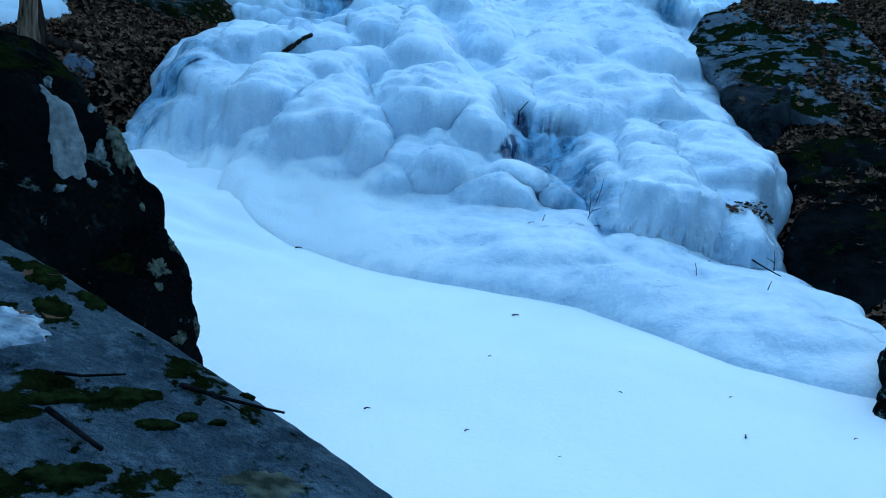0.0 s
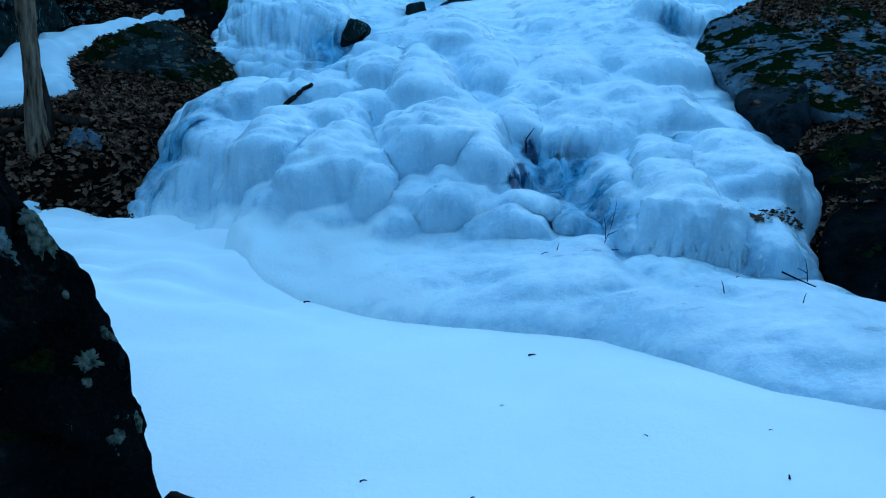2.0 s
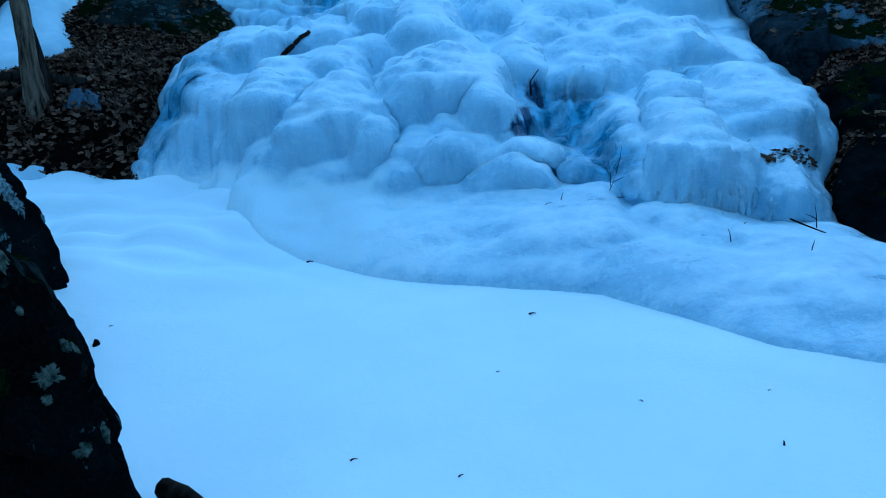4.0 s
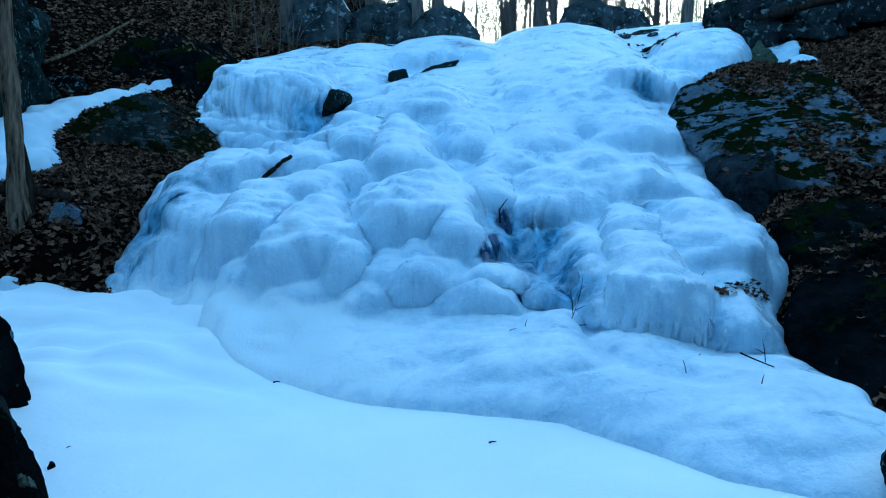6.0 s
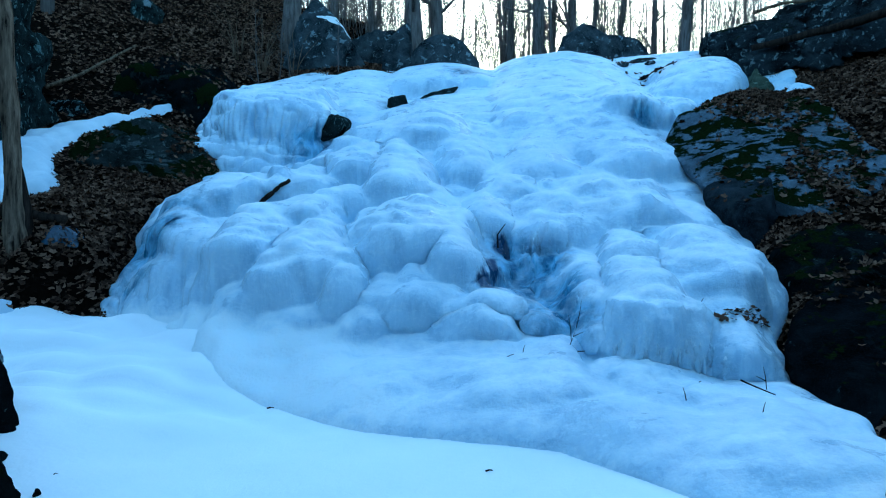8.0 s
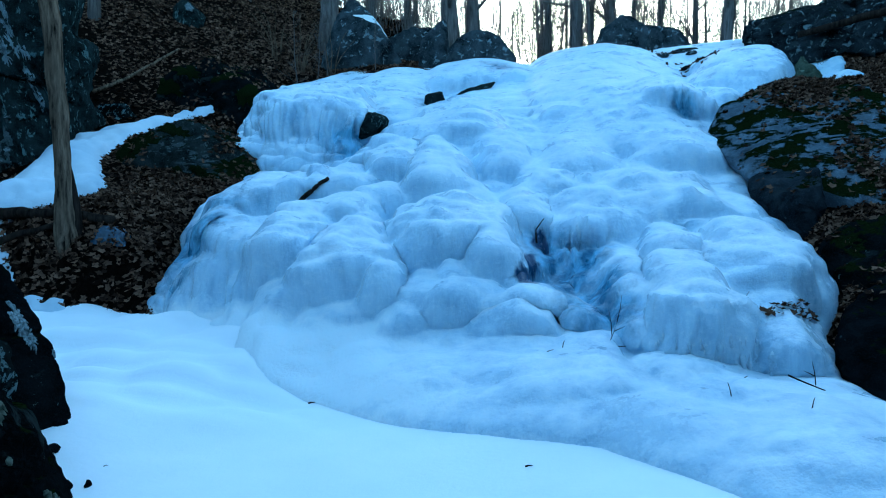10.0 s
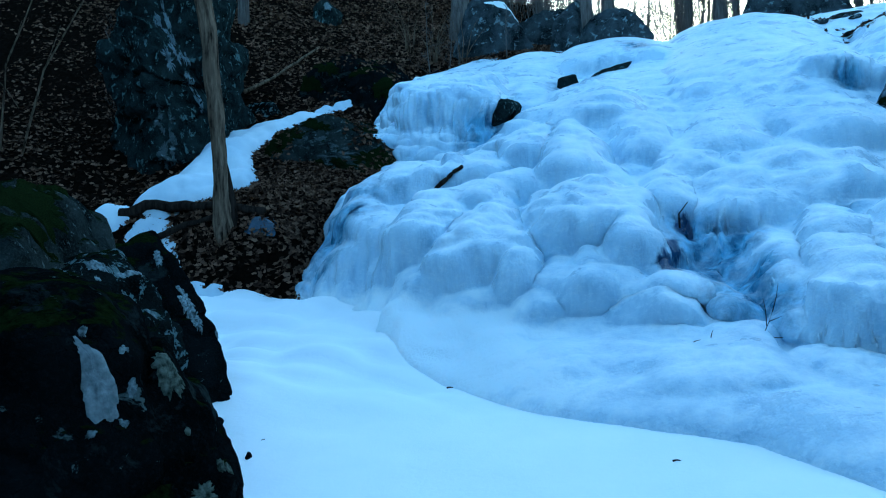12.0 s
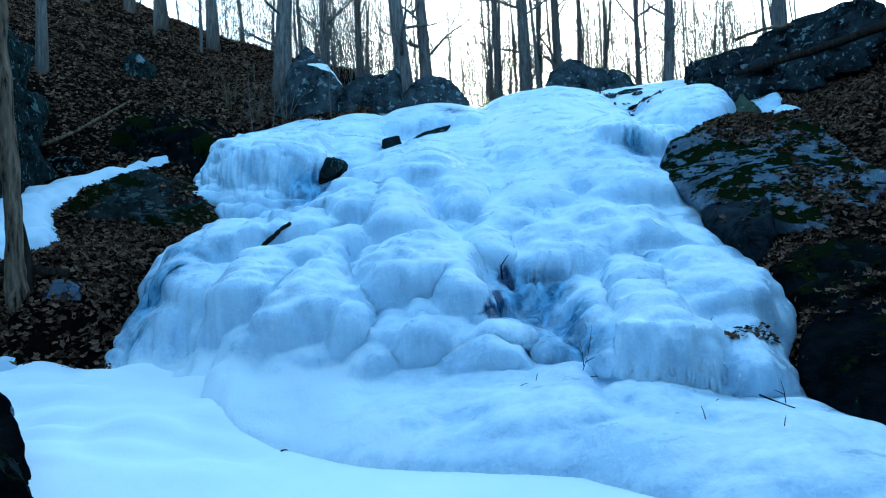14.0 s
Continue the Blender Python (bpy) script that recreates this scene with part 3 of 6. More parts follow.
HIGH = [
    (0.88, 9.33, 0.47, 0.94, 0.23, 0.25), (1.27, 10.29, 0.49, 1.09, 0.27, 0.29), (1.93, 11.06, 0.75, 1.24, 0.34, 0.33), (-0.15, 12.23, 0.92, 1.35, 0.41, 0.34),
    (-1.02, 12.54, 0.68, 0.92, 0.30, 0.25), (-1.76, 12.75, 0.69, 0.68, 0.31, 0.16), (0.61, 11.11, 0.49, 1.21, 0.30, 0.33), (2.60, 9.99, 1.09, 1.06, 0.48, 0.19),
    (3.78, 11.23, 1.01, 1.24, 0.45, 0.33), (-1.79, 11.43, 0.67, 0.66, 0.30, 0.13),
]
APRON = [
    (-1.77, 6.54, 0.76, 0.96, 0.34, 0.08), (-0.90, 6.69, 0.48, 0.71, 0.21, 0.06), (-0.29, 5.70, 0.41, 0.99, 0.22, 0.08), (0.43, 5.88, 0.54, 0.94, 0.24, 0.08),
    (-1.01, 6.08, 0.38, 0.75, 0.18, 0.06), (1.37, 5.43, 0.40, 0.99, 0.21, 0.08), (0.93, 5.40, 0.34, 0.93, 0.20, 0.08), (2.44, 4.25, 0.84, 1.36, 0.38, 0.08),
    (1.94, 4.36, 0.39, 0.99, 0.22, 0.08), (1.76, 5.01, 0.25, 0.51, 0.11, 0.05), (1.55, 4.62, 0.30, 0.30, 0.14, 0.05), (2.83, 3.90, 0.44, 1.21, 0.29, 0.08),
]
ix = np.arange(-6.2, 8.2, 0.04)
iy = np.concatenate([np.arange(3.0, 9.0, 0.035), np.arange(9.0, 21.6, 0.05)])
IX, IY = np.meshgrid(ix, iy)


def bulges(x, y, lumps, sharp=16.0):
    """The smooth upper envelope of many bulges that hang forward down the slope."""
    E = np.ones_like(x)
    xs, ys = x[0], y[:, 0]
    wx = x + 0.09 * fbm(x * 0.9, y * 0.9, 0.0, 3, 21)
    wy = y + 0.09 * fbm(x * 0.9, y * 0.9, 9.0, 3, 22)
    for x0, y0, w, l, lip, amp in lumps:
        a, b = np.searchsorted(xs, (x0 - w - 0.4, x0 + w + 0.4))
        c, d = np.searchsorted(ys, (y0 - 0.4, y0 + lip + l + 0.4))
        if a >= b or c >= d:
            continue
        u, far = (wx[c:d, a:b] - x0) / w, wy[c:d, a:b] - y0
        v = np.where(far < lip, (lip - far) / lip, (far - lip) / (1.25 * l))
        dome = np.clip(1 - np.abs(u) ** 2.1 - v * v, 0, 1) ** 0.68
        E[c:d, a:b] += np.exp(sharp * amp * dome) - 1
    return np.log(E) / sharp


rnd = random.Random(4)
small = []
for i in range(420):
    w = rnd.uniform(0.1, 0.34)
    d = w * rnd.uniform(1.2, 2.6)
    small.append((rnd.uniform(-5, 6), 5.6 + 13 * rnd.random() ** 1.4, w, d, 0.45 * d, w * rnd.uniform(0.25, 0.5)))
H = bulges(IX, IY, MOUND + WING + MID + PIT + RIGHT + HIGH + APRON, 17.0)

WX = IX + 0.3 * fbm(IX * 0.8, IY * 0.8, 3.0, 2, 71)
WY = IY + 0.3 * fbm(IX * 0.8, IY * 0.8, 8.0, 2, 72)
# lumpy below and to the side, calmer on the high mound and along the crest
calm = 1 - 0.65 * np.exp(-(((IX - 2.2) / 1.9) ** 2) - ((IY - 13) / 2.8) ** 2)
calm = calm * (1 - 0.85 * ramp(IY, 14.2, 16.5)) * (1 - 0.7 * ramp(IX, -2.2, -1.0) * (1 - ramp(IY - toe(IX), 1.3, 2.0))) * (0.45 + 0.75 * ramp(vnoise(IX * 0.55, IY * 0.5, 0.0, 5), -0.35, 0.35))
H += calm * 0.3 * bulges(IX, IY, small, 40.0)
H += calm * 0.05 * pillows(WX, WY, 1.05, 1.25, 61)
H += calm * 0.03 * pillows(WX, WY, 0.46, 0.66, 62) * (0.35 + 0.65 * ramp(vnoise(IX * 0.8, IY * 0.8, 0.0, 25), -0.3, 0.4))
H += calm * 0.012 * pillows(WX, WY, 0.18, 0.28, 63) * ramp(vnoise(IX, IY, 0.0, 15), -0.2, 0.5)
H += 0.02 * fbm(IX * 2.5, IY * 2.5, 2.0, 2, 31)
# the high mound stands over the channel beside it
seam = np.interp(IY, [10.4, 13.2, 15.8, 17.0, 18.2], [-2.4, -1.95, -0.9, 0.4, 1.4]) + 0.25 * vnoise(IY * 1.4, IX * 0.3, 0.0, 68)
H += (0.36 * ramp(IX - seam, -0.2, 0.45) - 0.14 * (1 - ramp(IY, 16.4, 17.6))) * ramp(IY, 11, 12.6) * (1 - ramp(IX, 3.2, 4.6)) * (1 - 0.75 * ramp(IY, 15.5, 18))
rim = 0.12 + 0.3 * vnoise(IY * 1.3, IX * 0.4, 0.0, 66) + 0.16 * vnoise(IY * 3.1, IX * 0.8, 0.0, 67)
dive = np.maximum(np.maximum(left_edge(IY) + rim - IX, IX - right_edge(IY)), 0)
inner = np.minimum(ramp(IX - left_edge(IY), -0.1, 0.5), ramp(right_edge(IY) - IX, -0.1, 0.4))
H = H * (0.25 + 0.75 * inner)
west = ramp(-IX, 0.5, 1.6)
H *= ramp(IY - toe(IX), -0.1, 0.8 + 0.4 * west) * (0.8 + 0.2 * west) + 0.2 * (1 - west)
for hx, hy, r in ((1.08, 9.0, 0.13), (0.93, 8.3, 0.17)):
    H -= 0.16 * np.exp(-(((IX - hx) / r) ** 2 + ((IY - hy) / (1.3 * r)) ** 2))
H -= 0.42 * np.exp(-(((IX - 1.45) / 0.5) ** 2 + ((IY - 8.2) / 0.7) ** 2))
steep = np.clip(np.gradient(H, axis=0) / np.gradient(IY, axis=0), 0, 1.5)
for _ in range(4):
    H[1:-1, 1:-1] = 0.4 * H[1:-1, 1:-1] + 0.15 * (H[:-2, 1:-1] + H[2:, 1:-1] + H[1:-1, :-2] + H[1:-1, 2:])
H += (0.02 + 0.025 * np.exp(-(((IX - 1.7) / 0.9) ** 2 + ((IY - 8.0) / 0.9) ** 2))) * steep * fbm(IX * 8, IY * 0.8, 5.0, 2, 41)
IZ = ice_base(IX, IY) + 0.85 * H - np.where(IX < 0, 2.6, 4.6) * np.clip(dive, 0, 0.8) ** 1.35
IZ = IZ - 0.6 * ramp(left_edge(IY) + 1.1 - IX, 0, 1.2) ** 1.3 * ramp(10.6 - IY, 0, 1.2)
keep = ~(dive[:-1, :-1] > np.where(IX < 0, 0.78, 0.6)[:-1, :-1])
ICE_P = np.stack([IX, IY - 0.55 * H, IZ], -1)
# rounded knobs and creases on every face, the steep ones too
face = np.cross(np.gradient(ICE_P, axis=1), np.gradient(ICE_P, axis=0))
face /= np.linalg.norm(face, axis=-1, keepdims=True) + 1e-9
qx, qy, qz = ICE_P[..., 0] + 0.1 * fbm(IX * 1.5, IY * 1.5, 1.0, 2, 73), ICE_P[..., 1], ICE_P[..., 2]
live = (0.12 + 0.85 * calm) * (1 - ramp(dive, 0.35, 0.6)) * ramp(IY - toe(IX), -0.1, 0.5)
where = ramp(vnoise(qx * 0.7, qy * 0.7, qz * 0.7, 27), -0.4, 0.3)
knob = 0.16 * np.sqrt(vnoise(qx * 1.15, qy * 1.4, qz * 2.5, 74) ** 2 + 0.012) + 0.13 * np.sqrt(vnoise(qx * 2.5 + 5, qy * 2.7, qz * 4.2, 75) ** 2 + 0.02) * (0.4 + 0.6 * where)
knob += 0.05 * np.abs(vnoise(qx * 6.5, qy * 6.0, qz * 6.5, 76)) * where
knob[1:-1, 1:-1] = 0.4 * knob[1:-1, 1:-1] + 0.15 * (knob[:-2, 1:-1] + knob[2:, 1:-1] + knob[1:-1, :-2] + knob[1:-1, 2:])
wall = 1 - np.clip(np.abs(face[..., 2]), 0, 1)
# drip flutes on the hanging faces: the low dome, the lip over the hollow, the high curtain, the side columns
hang_zone = ramp(IX, 1.7, 2.1) * ramp(7.4 - IY, 0, 0.4) + np.exp(-(((IX - 1.6) / 0.7) ** 2 + ((IY - 9.0) / 0.5) ** 2)) + np.exp(-(((IX - 4.2) / 0.9) ** 2 + ((IY - 13.6) / 0.6) ** 2)) + 0.6 * np.exp(-(((IX + 3.2) / 0.7) ** 2 + ((IY - 8.2) / 0.6) ** 2))
flute = np.abs(vnoise(qx * 7.5, qy * 1.2, qz * 0.9, 77)) + 0.5 * np.abs(vnoise(qx * 15, qy * 1.5, qz * 1.2, 78)) - 0.4
knob = knob + 0.17 * flute * np.clip(hang_zone, 0, 1) * ramp(wall, 0.1, 0.4)
ICE_P = ICE_P + face * (live * (knob * (1 + 1.6 * wall * ramp(-IX, 2.0, 3.5)) - 0.02))[..., None]
waterfall = thing("frozen_waterfall", "wide frozen waterfall of bulging blue-white ice down a rock slope", "frozen waterfall", at=(0, 6, 0))
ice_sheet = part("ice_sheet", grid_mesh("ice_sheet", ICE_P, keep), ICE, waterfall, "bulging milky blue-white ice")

# ---- rocks ----
bm = bmesh.new()
bm.from_mesh(ice_sheet.data)
ICE_TREE = BVHTree.FromBMesh(bm)
bm.free()


def ice_at(x, y):
    hit = ICE_TREE.ray_cast(Vector((x, y, 20)), Vector((0, 0, -1)))
    return hit[0].z if hit[0] else ground_z(np.array([x]), np.array([y]))[0]



def boulder(name, corners, mat, label, level=5, group="", category="rock", **kw):
    """A loose rock, one thing of one body and its crusts."""
    st = Stone(corners, **kw)
    ob = solid(name, st.mesh(name, level), mat, label, category, group)
    return st, ob


NEAR = "dark rocks on the near bank"
slab, slab_ob = boulder("rock_slab", [
    (0.064, -0.3, 1.172), (-0.043, -0.228, 1.19), (-0.208, -0.125, 1.224), (-0.375, -0.083, 1.297), (-0.9, -0.15, 1.4), (-1.3, -0.7, 1.36), (-0.8, -1.2, 1.25), (-0.1, -0.9, 1.16), (0.05, -0.5, 1.165),
    (0.05, -0.3, 0.9), (-0.22, -0.12, 0.9), (-1.2, 0.0, 0.9), (0.05, -0.3, -0.1), (-0.25, -0.05, -0.1), (-1.4, 0.05, -0.1), (-1.7, -0.8, -0.1), (-1.0, -1.5, -0.1), (0.0, -1.1, -0.1), (0.05, -0.6, -0.1)], ROCK_GREY,
    "flat grey weathered rock slab with moss and twigs on it", 7, sharp=40, rough=0.004, seed=3, chips=0, edgy=0.08)
part("lichen", slab.patch("lichen", (-0.055, -0.325, 1.2), 0.015, 0.024, 3, 0.35, 0.0012), LICHEN, slab_ob, "pale grey lichen crust")
part("snow_remnant", slab.patch("snow_remnant", (-0.275, -0.235, 1.25), 0.03, 0.024, 6, 0.45, 0.0015), THIN_SNOW, slab_ob, "thin bluish remnant of snow")
for i, (x, y, z, u, w) in enumerate([(-0.3, -0.14, 1.27, 0.03, 0.016), (-0.265, -0.19, 1.255, 0.024, 0.014), (-0.255, -0.15, 1.255, 0.02, 0.01), (-0.12, -0.28, 1.22, 0.005, 0.007), (-0.135, -0.3, 1.22, 0.006, 0.012),
                                     (-0.1, -0.275, 1.215, 0.003, 0.005), (-0.2, -0.3, 1.235, 0.008, 0.02), (-0.17, -0.28, 1.225, 0.01, 0.024), (-0.1, -0.225, 1.205, 0.004, 0.006), (-0.16, -0.37, 1.22, 0.012, 0.02)]):
    part("moss", slab.patch("moss", (x, y, z), u, w, 8 + i, 0.5, 0.003), MOSS, slab_ob, "dark green moss cushion")
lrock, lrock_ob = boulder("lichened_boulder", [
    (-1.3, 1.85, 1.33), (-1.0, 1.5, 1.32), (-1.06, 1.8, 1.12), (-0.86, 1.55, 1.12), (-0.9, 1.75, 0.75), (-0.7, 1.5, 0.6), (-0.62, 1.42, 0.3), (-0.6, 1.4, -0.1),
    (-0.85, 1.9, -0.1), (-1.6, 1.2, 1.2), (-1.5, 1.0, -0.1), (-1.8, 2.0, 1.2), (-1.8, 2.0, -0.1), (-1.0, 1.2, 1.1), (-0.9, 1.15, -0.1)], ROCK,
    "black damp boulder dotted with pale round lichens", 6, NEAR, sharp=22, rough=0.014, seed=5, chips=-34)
for i, (x, y, z, u, w, jag) in enumerate([(-0.845, 1.43, 0.87, 0.045, 0.035, 0.8), (-0.755, 1.4, 0.665, 0.028, 0.022, 0.4), (-0.69, 1.46, 0.68, 0.016, 0.035, 0.4), (-0.81, 1.51, 0.96, 0.014, 0.022, 0.5),
                                          (-0.98, 1.48, 1.25, 0.045, 0.05, 0.7), (-1.0, 1.46, 1.17, 0.016, 0.016, 0.7), (-0.9, 1.45, 1.08, 0.012, 0.012, 0.3), (-0.81, 1.55, 0.93, 0.022, 0.03, 0.6), (-0.86, 1.4, 0.8, 0.014, 0.014, 0.4)]):
    part("lichen", lrock.patch("lichen", (x, y, z), u, w, 2 + i, jag, 0.006), LICHEN, lrock_ob, "pale grey-green lichen")
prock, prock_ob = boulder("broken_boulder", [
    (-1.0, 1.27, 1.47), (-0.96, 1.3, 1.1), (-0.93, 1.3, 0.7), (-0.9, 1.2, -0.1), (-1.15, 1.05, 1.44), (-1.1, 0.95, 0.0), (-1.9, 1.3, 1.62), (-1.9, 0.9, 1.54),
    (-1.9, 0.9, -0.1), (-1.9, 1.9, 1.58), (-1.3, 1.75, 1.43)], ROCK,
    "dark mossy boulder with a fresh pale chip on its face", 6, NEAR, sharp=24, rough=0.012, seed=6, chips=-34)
part("pale_chip", prock.patch("pale_chip", (-1.035, 1.2, 1.275), 0.03, 0.125, 4, 0.16, 0.008, 0.12, 0.75, 0.7), FRESH, prock_ob, "pale grey broken stone face")
for i, (x, y, z, u, w) in enumerate([(-1.055, 1.215, 1.46, 0.013, 0.013), (-0.99, 1.27, 1.36, 0.013, 0.012), (-0.97, 1.27, 1.24, 0.01, 0.022), (-0.97, 1.23, 1.15, 0.012, 0.014), (-1.02, 1.16, 1.14, 0.012, 0.012)]):
    part("lichen", prock.patch("lichen", (x, y, z), u, w, 4 + i, 0.7, 0.005), PALE, prock_ob, "white crusty lichen")
mossy, mossy_ob = boulder("mossy_boulder", [
    (-4.3, 4.0, 2.2), (-3.97, 4.5, 1.84), (-4.8, 3.4, 2.25), (-2.9, 2.5, 1.8), (-2.7, 2.7, 1.5), (-3.2, 3.6, 1.6), (-2.6, 2.9, -0.1), (-3.4, 4.6, -0.1),
    (-5.2, 4.4, -0.1), (-4.5, 2.2, -0.1), (-2.7, 2.0, -0.1)], ROCK_MOSS, "large black boulder with green moss over its top", 6, NEAR, sharp=34, rough=0.012, seed=8, chips=46, edgy=1.5)
crusted, crusted_ob = boulder("mossy_boulder", [
    (-2.63, 3.2, 1.55), (-3.1, 3.7, 1.58), (-2.2, 3.2, 1.1), (-2.0, 3.0, 0.6), (-1.85, 2.8, -0.1), (-2.9, 3.9, -0.1), (-2.6, 2.3, 1.25), (-2.4, 2.2, -0.1), (-3.3, 3.2, 1.5)],
    ROCK_LICHEN, "dark boulder crusted with grey-green lichen and moss", 6, NEAR, sharp=34, rough=0.012, seed=9, chips=30, edgy=1.5)
for i, (x, y, z, u, w) in enumerate([(-3.5, 3.2, 1.9, 0.3, 0.2), (-3.1, 2.9, 1.82, 0.22, 0.14), (-3.7, 3.6, 1.98, 0.2, 0.16)]):
    part("moss", mossy.patch("moss", (x, y, z), u, w, 5 + i, 0.9, 0.02), MOSS, mossy_ob, "dark green moss cushion")
for i, (x, y, z, u, w) in enumerate([(-2.62, 2.98, 1.5, 0.02, 0.05), (-2.53, 3.14, 1.42, 0.016, 0.07), (-2.45, 3.0, 1.3, 0.03, 0.03), (-2.6, 2.9, 1.58, 0.02, 0.02), (-2.35, 3.1, 1.2, 0.01, 0.05), (-2.5, 2.8, 1.35, 0.02, 0.015)]):
    part("lichen", crusted.patch("lichen", (x, y, z), u, w, 5 + i, 0.8, 0.006), PALE, crusted_ob, "white crusty lichen")
wedge, wedge_ob = boulder("wedge_boulder", [
    (-3.85, 5.0, 1.71), (-3.98, 4.6, 1.65), (-3.66, 4.8, 1.57), (-3.4, 4.8, 1.22), (-3.19, 4.85, 0.97), (-2.96, 4.8, 0.25), (-2.95, 4.7, -0.2), (-3.4, 4.2, 0.9), (-3.2, 4.1, -0.2), (-4.4, 5.2, 1.3),
    (-4.4, 5.4, -0.1), (-3.6, 5.5, 0.4), (-4.5, 4.4, 1.4)], ROCK, "black wedge-shaped boulder with white lichen along its edge", 6, NEAR, sharp=26, rough=0.014, seed=11, chips=-12)
for i, (x, y, z, w, h) in enumerate([(-3.3, 4.72, 1.08, 0.06, 0.15), (-3.22, 4.72, 0.9, 0.045, 0.11), (-3.14, 4.86, 0.75, 0.012, 0.03), (-3.6, 4.75, 1.42, 0.03, 0.04)]):
    part("lichen", wedge.patch("lichen", (x, y, z), w, h, 3 + i, 0.8, 0.008), PALE, wedge_ob, "white crusty lichen")
for i, (x, y, r) in enumerate([(-2.27, 3.93, 0.045), (-2.38, 3.89, 0.06), (-2.98, 4.68, 0.07), (-2.78, 4.35, 0.07)]):
    rr = random.Random(i)
    boulder("pebble" if r < 0.06 else "stone", [(x + rr.uniform(-1, 1) * r, y + rr.uniform(-1, 1) * r, float(pool_z(np.array([x]), np.array([y]))[0]) + rr.uniform(-0.5, 0.9) * r) for _ in range(14)], ROCK_WET,
            "small dark stone lying on the snow", 3, "stones on the snow", "stone", sharp=8, rough=0.04, seed=20 + i)
BANK = "rocks of the far bank"
boulder("lichened_boulder", [
    (2.74, 3.09, -0.1), (2.87, 2.94, -0.1), (3.6, 2.7, -0.1), (4.3, 3.4, -0.1), (3.3, 4.0, -0.1), (2.85, 3.21, 0.28), (2.98, 3.31, 0.42), (3.0, 3.0, 0.38), (3.2, 3.75, 0.5), (4.0, 3.9, 0.6), (3.9, 2.8, 0.5)],
    ROCK_LICHEN, "grey-topped dark boulder with pale lichen specks", 5, BANK, sharp=34, rough=0.012, seed=14, chips=-24)
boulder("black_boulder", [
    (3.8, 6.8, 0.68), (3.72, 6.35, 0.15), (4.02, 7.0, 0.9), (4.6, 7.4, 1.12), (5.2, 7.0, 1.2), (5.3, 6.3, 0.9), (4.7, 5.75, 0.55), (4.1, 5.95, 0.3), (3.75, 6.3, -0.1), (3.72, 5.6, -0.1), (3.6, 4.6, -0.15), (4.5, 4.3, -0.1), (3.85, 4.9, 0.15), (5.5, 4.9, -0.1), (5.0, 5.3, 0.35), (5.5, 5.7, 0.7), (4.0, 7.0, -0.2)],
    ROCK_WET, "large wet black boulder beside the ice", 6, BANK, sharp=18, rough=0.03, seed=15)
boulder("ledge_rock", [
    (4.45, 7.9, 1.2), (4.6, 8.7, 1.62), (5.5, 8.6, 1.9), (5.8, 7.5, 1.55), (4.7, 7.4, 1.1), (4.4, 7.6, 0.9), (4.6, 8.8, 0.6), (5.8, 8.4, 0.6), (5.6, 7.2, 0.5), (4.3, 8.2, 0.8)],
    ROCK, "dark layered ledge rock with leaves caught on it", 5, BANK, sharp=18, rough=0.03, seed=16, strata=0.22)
boulder("block_rock", [
    (4.26, 10.4, 2.45), (4.2, 9.6, 1.9), (4.48, 9.2, 2.05), (4.55, 9.1, 1.5), (4.35, 10, 1.4), (5.0, 9.4, 2.3), (5.3, 10.5, 2.75), (4.95, 9.2, 1.3), (4.6, 10.6, 1.5), (5.3, 10.5, 1.6)],
    rock_material("bare_grey_block", (0.004, 0.005, 0.006), (0.04, 0.05, 0.06), 0.15, 0.3, (0.12, 0.15, 0.16)), "angular dark rock block with a pale rim", 5, BANK, sharp=26, rough=0.018, seed=17)
boulder("mossy_slab", [
    (4.22, 12.5, 3.5), (4.22, 12.4, 3.22), (4.28, 10.7, 2.55), (4.38, 10.4, 2.2), (4.74, 12.5, 3.84), (5.24, 12.6, 4.03), (5.75, 12.8, 4.22), (6.3, 13.1, 4.4), (5.4, 13.6, 4.3), (7.0, 12.2, 4.15), (7.0, 9.8, 2.7), (5.7, 8.9, 1.95), (5.0, 9.4, 2.15),
    (4.6, 12.8, 2.6), (4.8, 10.4, 1.6), (6.9, 10.0, 1.6), (6.8, 13.0, 2.8), (5.7, 9.1, 1.4)],
    ROCK_SLAB, "broad sloping rock slab with dark moss and bare patches", 6, BANK, sharp=26, rough=0.016, seed=18, chips=-34)
boulder("pale_rock", [(7.46, 16.0, 5.6), (7.38, 15.9, 5.5), (7.12, 15.7, 4.9), (7.0, 15.5, 4.6), (7.8, 15.7, 4.95), (7.6, 16.8, 5.5), (7.1, 16.6, 4.6), (7.9, 16.6, 4.8), (7.5, 15.5, 4.5)],
        rock_material("green_lichen_rock", (0.02, 0.028, 0.018), (0.1, 0.125, 0.09), 0.5, 0.45, (0.2, 0.25, 0.19)), "pale green lichened rock point at the edge of the ice", 5, BANK, sharp=16, rough=0.02, seed=19)
